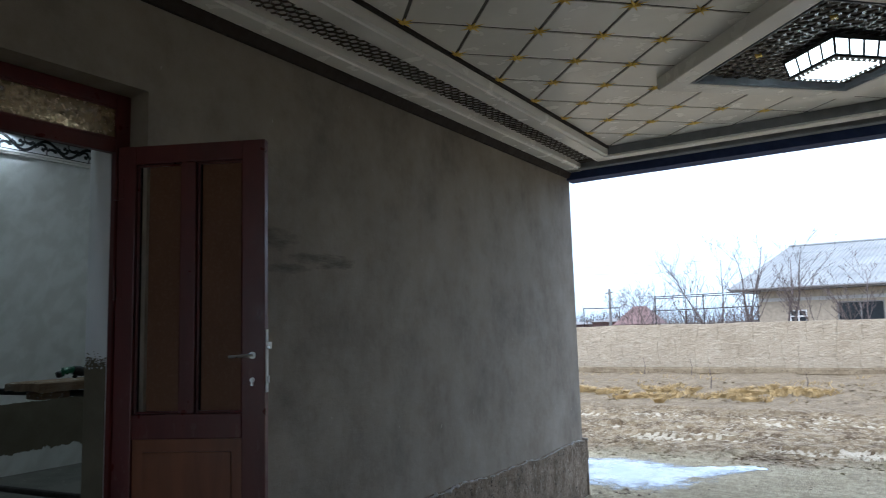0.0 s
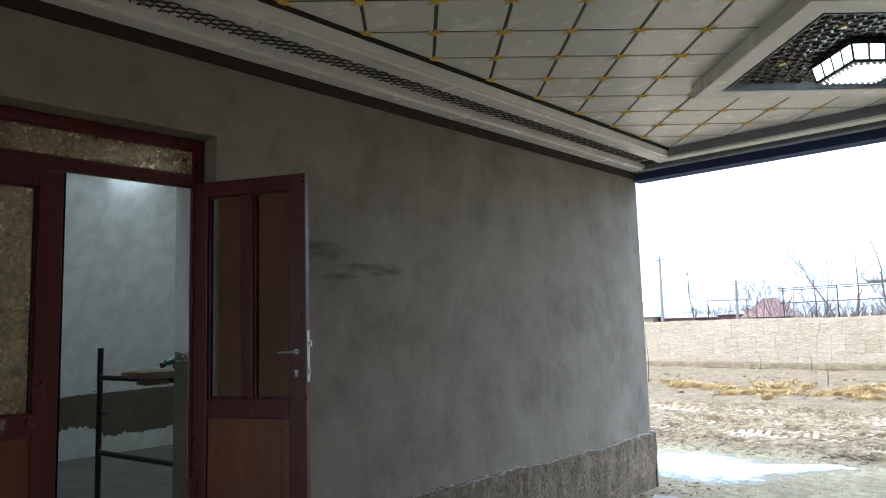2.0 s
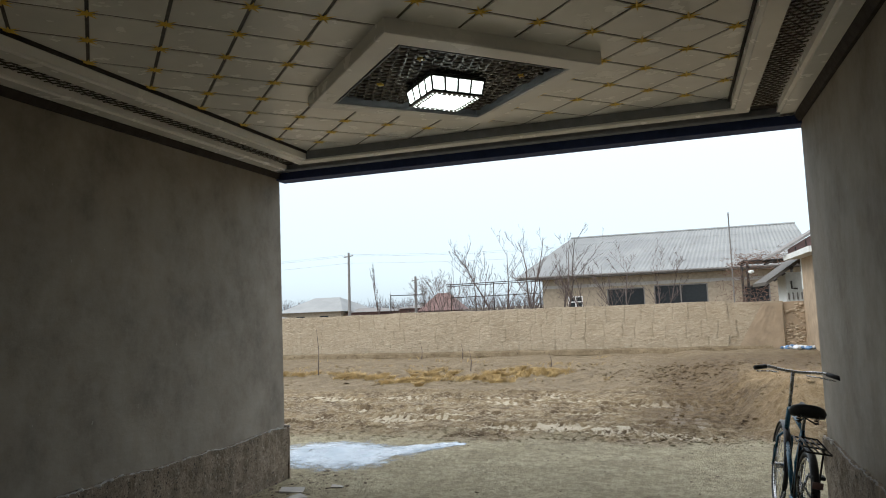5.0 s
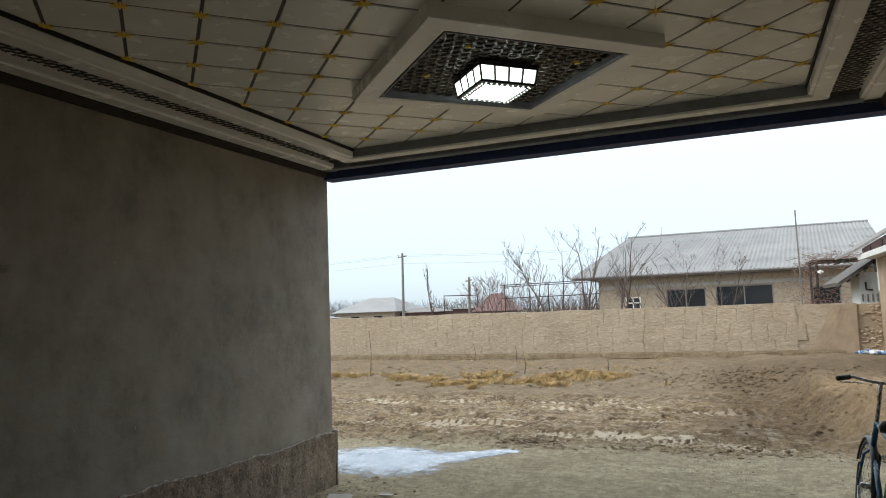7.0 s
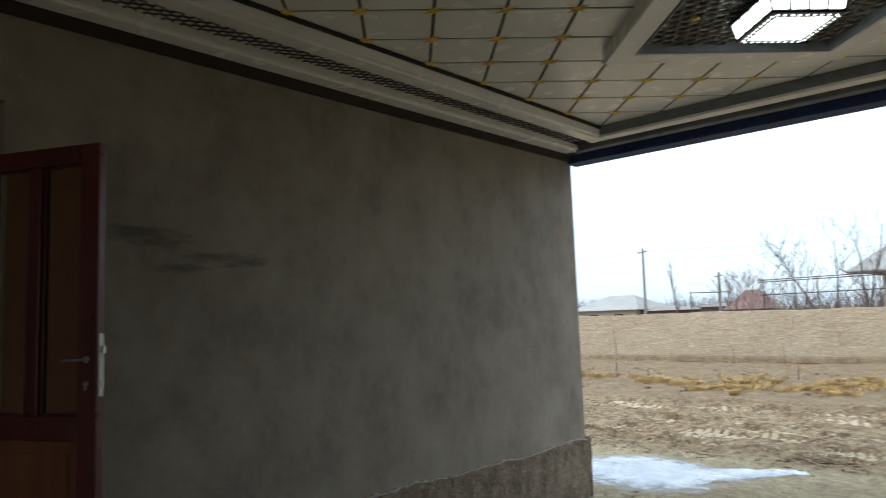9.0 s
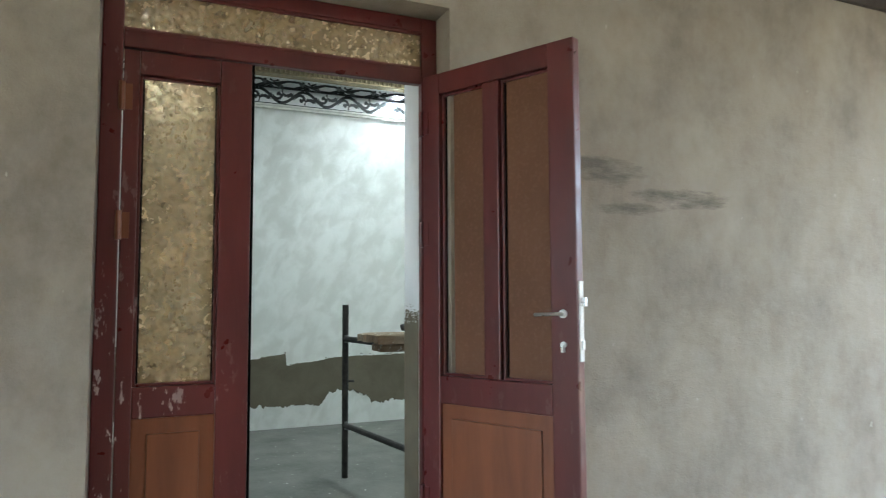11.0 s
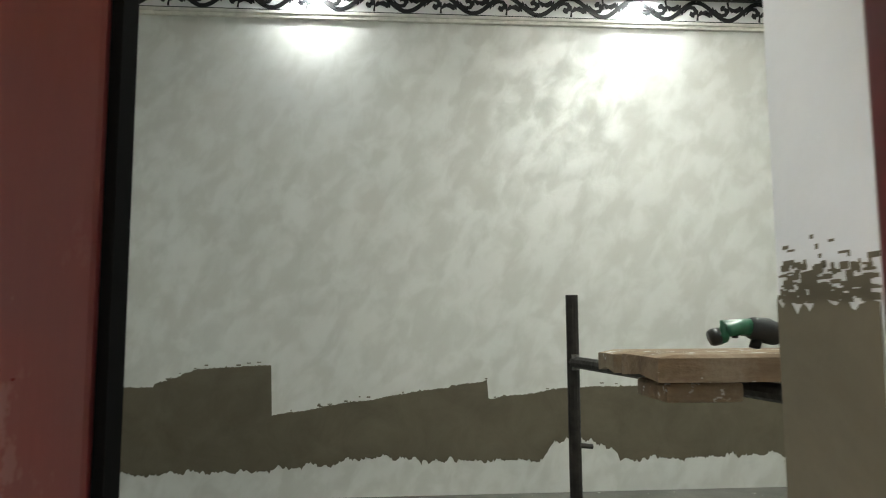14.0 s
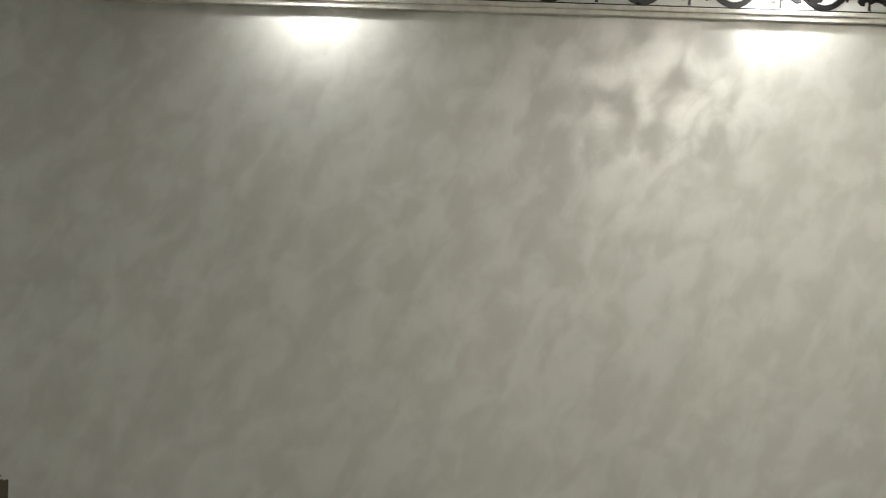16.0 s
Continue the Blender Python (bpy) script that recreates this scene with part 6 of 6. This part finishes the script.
# pergola with dead vine beside the house
perg = thing("pergola", (8.5, 30, -0.3), "rusty pipe pergola overgrown with bare vine", "pergola")
for x, y in ((7.4, 29), (9.7, 29), (7.4, 32), (9.7, 32)):
    part("post", bar([(x, y, -0.3), (x, y, 3.25)], 0.06, 8), RUSTY, perg)
for k in range(7):
    part("rail", bar([(7.2, 29 + 0.5 * k, 3.28), (10.0, 29 + 0.5 * k, 3.28)], 0.04, 6), RUSTY, perg)
for x in (7.4, 8.5, 9.7):
    part("beam", bar([(x, 28.8, 3.2), (x, 32.2, 3.2)], 0.045, 6), RUSTY, perg)
bm = bmesh.new()
rv = random.Random(31)
for k in range(170):
    x, y, z = 7.3 + rv.gauss(0, 0.42), 28.9 + rv.gauss(0, 0.3), rv.uniform(0.6, 3.3)
    p = [Vector((x, y, z))]
    for i in range(3):
        p.append(p[-1] + Vector((rv.gauss(0, 0.2), rv.gauss(0, 0.12), rv.gauss(0, 0.16))))
    tube(bm, p, 0.010, 3, False, False)
for k in range(110):
    p = [Vector((rv.uniform(7.2, 10.0), rv.uniform(28.8, 31), 3.35))]
    for i in range(4):
        p.append(p[-1] + Vector((rv.gauss(0, 0.22), rv.gauss(0, 0.2), rv.gauss(0.03, 0.12))))
    tube(bm, p, 0.008, 3, False, False)
part("vine", bm, VINE, perg, "tangle of dry reddish vine")
solid("white_rag", clod((7.5, 28.4, 2.75), 0.12, 3.0), LIMEWASH, "white rag hanging on the pergola", "rag")

# clay house close by the cob wall
clay = thing("clay_house", (10.0, 13.5, -0.3), "brown clay-rendered house with white eaves and rust-red roof", "house")
part("wall", boxes((7.55, 12.5, 11.6, 15.3, -0.3, 2.62)), CLAY, clay)
part("corner_strip", boxes((7.542, 7.549, 15.16, 15.30, 1.75, 2.62)), LIMEWASH, clay, "white corner strip")
part("eave", boxes((7.18, 12.6, 11.4, 15.45, 2.622, 2.70), (7.14, 7.20, 11.38, 15.47, 2.60, 2.74)), LIMEWASH, clay, "white painted eave")
bm = bmesh.new()
prism(bm, [(7.0, 2.80), (12.6, 6.10), (12.6, 6.17), (7.0, 2.87)], 14.85, 19.0)
bm.transform(Matrix(((1, 0, 0, 0), (0, 0, 1, 0), (0, 1, 0, 0), (0, 0, 0, 1))))
part("roof", bm, POLE_MAT, clay)
bm = bmesh.new()
prism(bm, [(7.22, 2.705), (12.5, 2.705), (12.5, 6.02), (7.22, 2.90)], 15.1, 15.14)
bm.transform(Matrix(((1, 0, 0, 0), (0, 0, 1, 0), (0, 1, 0, 0), (0, 0, 0, 1))))
part("gable_board", bm, RUSTROOF, clay, "rust-red boarded gable")
for k in range(9):
    part("batten", boxes((7.40 + 0.28 * k, 7.43 + 0.28 * k, 15.08, 15.098, 2.71, 2.96 + 0.165 * k)), RUSTY, clay)
part("chimney", boxes((8.1, 8.3, 15.6, 15.8, 3.2, 3.95), bevel=0.01), CLAY, clay)
shed = thing("limewashed_shed", (7.2, 19.4, 0), "limewashed shed with a dark sagging lean-to roof", "shed")
part("wall", boxes((6.82, 7.40, 18.6, 20.5, -0.3, 2.35)), LIMEWASH, shed)
bm = bmesh.new()
vs3 = [bm.verts.new(p) for p in ((6.2, 18.2, 1.95), (7.42, 18.2, 2.78), (7.42, 22.5, 2.78), (6.2, 22.5, 1.95))]
up3 = [bm.verts.new(v.co + Vector((0, 0, 0.12))) for v in vs3]
bm.faces.new(vs3[::-1])
bm.faces.new(up3)
for k in range(4):
    bm.faces.new((vs3[k], vs3[(k + 1) % 4], up3[(k + 1) % 4], up3[k]))
part("roof", bm, GROOVE, shed)
for k in range(5):
    part("rafter", bar([(6.15 + 0.25 * k, 18.1, 1.92 + 0.17 * k), (6.25 + 0.25 * k, 18.1, 1.99 + 0.17 * k)], 0.05, 5), RUSTY, shed)
part("stove_pipe", bar([(6.98, 18.55, 2.05), (6.98, 18.5, 1.82), (7.15, 18.48, 1.80)], 0.03, 8), RUSTY, shed)
for k in range(4):
    part("pipe_end", bar([(6.88 + 0.13 * k, 18.58, 1.45), (6.88 + 0.13 * k, 18.58, 1.68)], 0.022, 6), POLE_MAT, shed)

for ob in (shed,):
    ob.matrix_basis = Matrix.Translation((0.75, 0, 0)) @ ob.matrix_basis

# ---- far street ----
for (x, y, z, arm), lab in zip(((-21.3, 45, 6.5, 0.7), (-15.5, 45, 4.25, 0.5)), ("weathered utility pole with a crossarm", "short weathered utility pole")):
    pole = thing("utility_pole", (x, y, -0.3), lab, "utility pole", "poles along the far street")
    part("pole", bar([(x, y, -0.3), (x + 0.08, y, z)], 0.12, 8, radii=[0.14, 0.09]), POLE_MAT, pole)
    part("crossarm", bar([(x - arm / 2, y, z - 0.35), (x + arm / 2 + 0.1, y, z - 0.25)], 0.05, 6), POLE_MAT, pole)
    for s in (-0.4, 0.1, 0.45):
        part("insulator", bar([(x + s * arm, y, z - 0.3), (x + s * arm, y, z - 0.12)], 0.04, 6), LIMEWASH, pole)
for dz in (0.0, -0.12, -0.7):
    a, b = Vector((-21.2, 45, 6.35 + dz)), Vector((7.0, 52, 6.9 + dz))
    solid("overhead_wire", bar([a.lerp(b, k / 16) - Vector((0, 0, 0.5 * math.sin(math.pi * k / 16))) for k in range(17)], 0.006, 4), POLE_MAT, "thin dark overhead wire", "wire", "overhead wires")
    b2 = Vector((-60, 44, 6.6 + dz))
    solid("overhead_wire", bar([a.lerp(b2, k / 16) - Vector((0, 0, 0.6 * math.sin(math.pi * k / 16))) for k in range(17)], 0.006, 4), POLE_MAT, "thin dark overhead wire", "wire", "overhead wires")


def far_house(x0, x1, y0, y1, wall_z, ridge_z, wall_mat, roof_mat, label):
    h = thing("far_house", ((x0 + x1) / 2, (y0 + y1) / 2, -0.3), label, "house", "houses along the far street")
    part("wall", boxes((x0, x1, y0, y1, -0.3, wall_z)), wall_mat, h)
    bm = bmesh.new()
    c = (y0 + y1) / 2
    lo = [bm.verts.new(p) for p in ((x0 - 0.4, y0 - 0.4, wall_z), (x1 + 0.4, y0 - 0.4, wall_z), (x1 + 0.4, y1 + 0.4, wall_z), (x0 - 0.4, y1 + 0.4, wall_z))]
    w = (x1 - x0) * 0.28
    hi = [bm.verts.new(p) for p in ((x0 + w, c, ridge_z), (x1 - w, c, ridge_z))]
    for f in ((lo[0], lo[1], hi[1], hi[0]), (lo[1], lo[2], hi[1]), (lo[2], lo[3], hi[0], hi[1]), (lo[3], lo[0], hi[0]), tuple(lo[::-1])):
        bm.faces.new(f)
    part("roof", bm, roof_mat, h)
    for k in range(2):
        a = x0 + (x1 - x0) * (0.25 + 0.4 * k)
        part("window", boxes((a, a + 0.8, y0 - 0.02, y0 - 0.004, 0.7, wall_z - 0.35)), DARKGLASS, h)


far_house(-28.2, -22.6, 46, 52, 1.75, 3.0, BRICK, SLATE, "low house with a pale grey hipped roof")
far_house(-33, -27.0, 38, 44, 1.35, 2.0, CLAY, SLATE, "low clay house with a pale grey roof")
far_house(-23.5, -19.5, 47, 52, 1.6, 1.95, RUSTROOF, POLE_MAT, "low dark shed with a flat grey roof")
far_house(-17.3, -14.7, 46, 50, 1.75, 2.0, RUSTROOF, POLE_MAT, "low maroon shed with a flat roof")
far_house(-14.4, -12.2, 44, 47, 1.5, 2.85, RUSTROOF, RUSTROOF, "small maroon hut with a peaked roof")
rail = thing("pipe_frame", (-16, 44, -0.3), "rusty pipe frame standing in the gardens", "frame")
for x in (-17.2, -14.4):
    part("post", bar([(x, 44, -0.3), (x, 44, 2.8)], 0.035, 6), RUSTY, rail)
part("rail", bar([(-17.2, 44, 2.8), (-14.4, 44, 2.75)], 0.035, 6), RUSTY, rail)
trellis = thing("grape_trellis", (-6.0, 31, -0.3), "rusty pipe grape trellis", "trellis")
for x in (-8.0, -5.5, -2.9):
    part("post", bar([(x, 31, -0.3), (x, 31, 3.0)], 0.03, 6), RUSTY, trellis)
for z in (2.95, 2.85, 2.2):
    part("wire", bar([(-8.2, 31, z), (-2.7, 31, z + 0.05)], 0.022, 5), RUSTY, trellis)
bm = bmesh.new()
rb = random.Random(41)
for k in range(2600):
    x = rb.uniform(-46, 10)
    y = 62 + rb.uniform(-3, 3)
    h = rb.uniform(1.4, 2.6) + 0.9 * hsh(x * 0.02)
    tube(bm, [(x, y, -0.3), (x + rb.gauss(0, 0.3), y, h * 0.6), (x + rb.gauss(0, 0.6), y, h + 0.4)], 0.02, 3, False, False, [0.03, 0.02, 0.008])
solid("far_brushwood", bm, BARK, "hazy belt of bare brushwood behind the houses", "brushwood", kind="stuff")

# ---- bicycle leaning at the porch wall ----
bike = thing("bicycle", (4.80, -0.85, GROUND), "old blue roadster bicycle with rear rack leaning by the wall", "bicycle")
BM = Matrix.Translation((4.80, -0.85, GROUND + 0.004)) @ pose(0, 0, 0, 0, 9, 0) @ Matrix.Scale(1.045, 4)   # local y runs forward, x to the right


def bpart(name, bm, mat, parent=None, label=""):
    bm.transform(BM)
    return part(name, bm, mat, parent or bike, label, True)


WR, TY = 0.335, 0.018


def circle(c, r, n=40, a0=0.0, a1=360.0):
    m = n if a1 - a0 >= 360 else n + 1
    return [(c[0], c[1] + r * math.cos(radians(a0 + (a1 - a0) * k / n)), c[2] + r * math.sin(radians(a0 + (a1 - a0) * k / n))) for k in range(m)]


for nm, cy in (("rear", -0.55), ("front", 0.56)):
    c = (0, cy, WR)
    wheel = bpart("wheel", bar([(-0.035, cy, WR), (0.035, cy, WR)], 0.022, 12), CHROME)
    bpart("tyre", bar(circle(c, WR - TY), TY, 8, True), RUBBER, wheel)
    bpart("rim", bar(circle(c, WR - 0.048), 0.011, 6, True), CHROME, wheel)
    for k in range(18):
        a = 2 * math.pi * k / 18
        bpart("spoke", bar([((-1) ** k * 0.025, cy + 0.02 * math.cos(a), WR + 0.02 * math.sin(a)), (0, cy + (WR - 0.05) * math.cos(a + 0.25), WR + (WR - 0.05) * math.sin(a + 0.25))], 0.0018, 4), CHROME, wheel)
    arc = circle(c, WR + 0.018, 26, -8 if nm == "rear" else 20, 200 if nm == "rear" else 175)
    bm = bmesh.new()
    prev = None
    for p in arc:
        d = Vector((0, p[1] - cy, p[2] - WR)).normalized()
        row = [bm.verts.new(Vector(p) + Vector((s * 0.026, 0, 0)) + d * h) for s, h in ((-1, -0.012), (-0.6, 0.004), (0.6, 0.004), (1, -0.012))]
        if prev:
            for k in range(3):
                bm.faces.new((prev[k], row[k], row[k + 1], prev[k + 1]))
        prev = row
    bpart("mudguard", bm, BLACK)
BB, SEAT, HEAD_T, HEAD_B = (0, -0.10, 0.29), (0, -0.26, 0.76), (0, 0.37, 0.82), (0, 0.42, 0.64)
for a, b, r in ((BB, SEAT, 0.016), (BB, HEAD_B, 0.017), (SEAT, HEAD_T, 0.014), (HEAD_T, HEAD_B, 0.019)):
    bpart("frame_tube", bar([a, b], r, 10), BLUE)
for s in (-1, 1):
    bpart("chain_stay", bar([BB, (s * 0.045, -0.3, 0.31), (s * 0.055, -0.55, WR)], 0.009, 8), BLUE)
    bpart("seat_stay", bar([SEAT, (s * 0.05, -0.4, 0.56), (s * 0.055, -0.55, WR)], 0.008, 8), BLUE)
    bpart("fork_blade", bar([HEAD_B, (s * 0.05, 0.44, 0.58), (s * 0.055, 0.50, 0.42), (s * 0.055, 0.56, WR)], 0.010, 8), BLUE)
    bpart("rack_stay", bar([(s * 0.07, -0.62, 0.72), (s * 0.065, -0.56, WR)], 0.006, 6), RUSTY)
bpart("seat_post", bar([SEAT, (0, -0.29, 0.885)], 0.012, 8), CHROME)
bm = bmesh.new()
prev = None
for t in [i / 16 for i in range(17)]:
    y = -0.44 + 0.30 * t
    w = (0.112 * math.sqrt(max(0.0, 1 - ((0.22 - t) / 0.225) ** 2)) + 0.004) if t < 0.22 else 0.022 + 0.094 * (1 - (t - 0.22) / 0.78) ** 1.5
    z = 0.915 + 0.03 * (1 - t) ** 2 - 0.012 * math.sin(t * 3)
    k2 = 0.5 + 0.5 * min(1.0, t / 0.2)
    row = [bm.verts.new((w * c, y, z + 0.055 * k2 * s)) for c, s in ((-0.92, -1.1), (-1, -0.5), (-0.86, 0.1), (-0.45, 0.42), (0.45, 0.42), (0.86, 0.1), (1, -0.5), (0.92, -1.1))]
    if prev:
        for k in range(7):
            bm.faces.new((prev[k], row[k], row[k + 1], prev[k + 1]))
        bm.faces.new((prev[0], prev[7], row[7], row[0]))
    else:
        bm.faces.new(row)
    prev = row
bm.faces.new(prev[::-1])
bpart("saddle", bm, RUBBER, None, "black worn saddle")
for s in (-1, 1):
    bpart("saddle_spring", bar([(s * 0.055 + 0.014 * math.cos(k * 0.9), -0.40 + 0.014 * math.sin(k * 0.9), 0.83 + 0.0022 * k) for k in range(22)], 0.004, 5), RUSTY)
bpart("saddle_rail", bar([(-0.055, -0.40, 0.83), (0, -0.29, 0.85), (0.055, -0.40, 0.83)], 0.006, 6), RUSTY)
bpart("stem", bar([HEAD_T, (0, 0.355, 1.06), (0, 0.36, 1.10)], 0.013, 8), CHROME)
bpart("handlebar", bar([(-0.28, 0.16, 1.11), (-0.19, 0.24, 1.125), (-0.12, 0.34, 1.11), (-0.05, 0.37, 1.10), (0.05, 0.37, 1.10), (0.12, 0.34, 1.11), (0.19, 0.24, 1.125), (0.28, 0.16, 1.11)], 0.011, 8), CHROME)
for s in (-1, 1):
    bpart("grip", bar([(s * 0.21, 0.225, 1.123), (s * 0.29, 0.15, 1.108)], 0.017, 10), RUBBER)
    bpart("brake_lever", bar([(s * 0.10, 0.38, 1.08), (s * 0.17, 0.30, 1.085), (s * 0.27, 0.22, 1.08)], 0.005, 6), CHROME)
for s in (-0.07, -0.035, 0.0, 0.035, 0.07):
    bpart("rack_bar", bar([(s, -0.84, 0.725), (s, -0.34, 0.725)], 0.005, 6), RUSTY)
for y in (-0.84, -0.66, -0.5, -0.34):
    bpart("rack_rung", bar([(-0.075, y, 0.72), (0.075, y, 0.72)], 0.006, 6), RUSTY)
bpart("rack_spring", bar([(-0.05, -0.80, 0.745), (-0.05, -0.5, 0.75), (0.05, -0.5, 0.75), (0.05, -0.80, 0.745)], 0.005, 6), RUSTY)
bpart("chainring", bar(circle((0.045, BB[1], BB[2]), 0.085, 24), 0.006, 6, True), CHROME)
bpart("chain", bar([(0.045, -0.10, 0.375), (0.045, -0.55, WR + 0.035), (0.045, -0.585, WR), (0.045, -0.55, WR - 0.035), (0.045, -0.10, 0.205)], 0.006, 5), RUSTY)
for s, z in ((-1, 0.14), (1, 0.44)):
    crank = bpart("crank", bar([(s * 0.05, -0.10, 0.29), (s * 0.075, -0.10 - s * 0.05, z)], 0.009, 6), CHROME)
    bpart("pedal", boxes((s * 0.13 - 0.05, s * 0.13 + 0.05, -0.14 - s * 0.05, -0.06 - s * 0.05, z - 0.012, z + 0.012), bevel=0.004), RUBBER, crank)
bpart("rear_reflector", boxes((-0.03, 0.03, -0.905, -0.893, 0.52, 0.56), bevel=0.004), RUSTROOF)
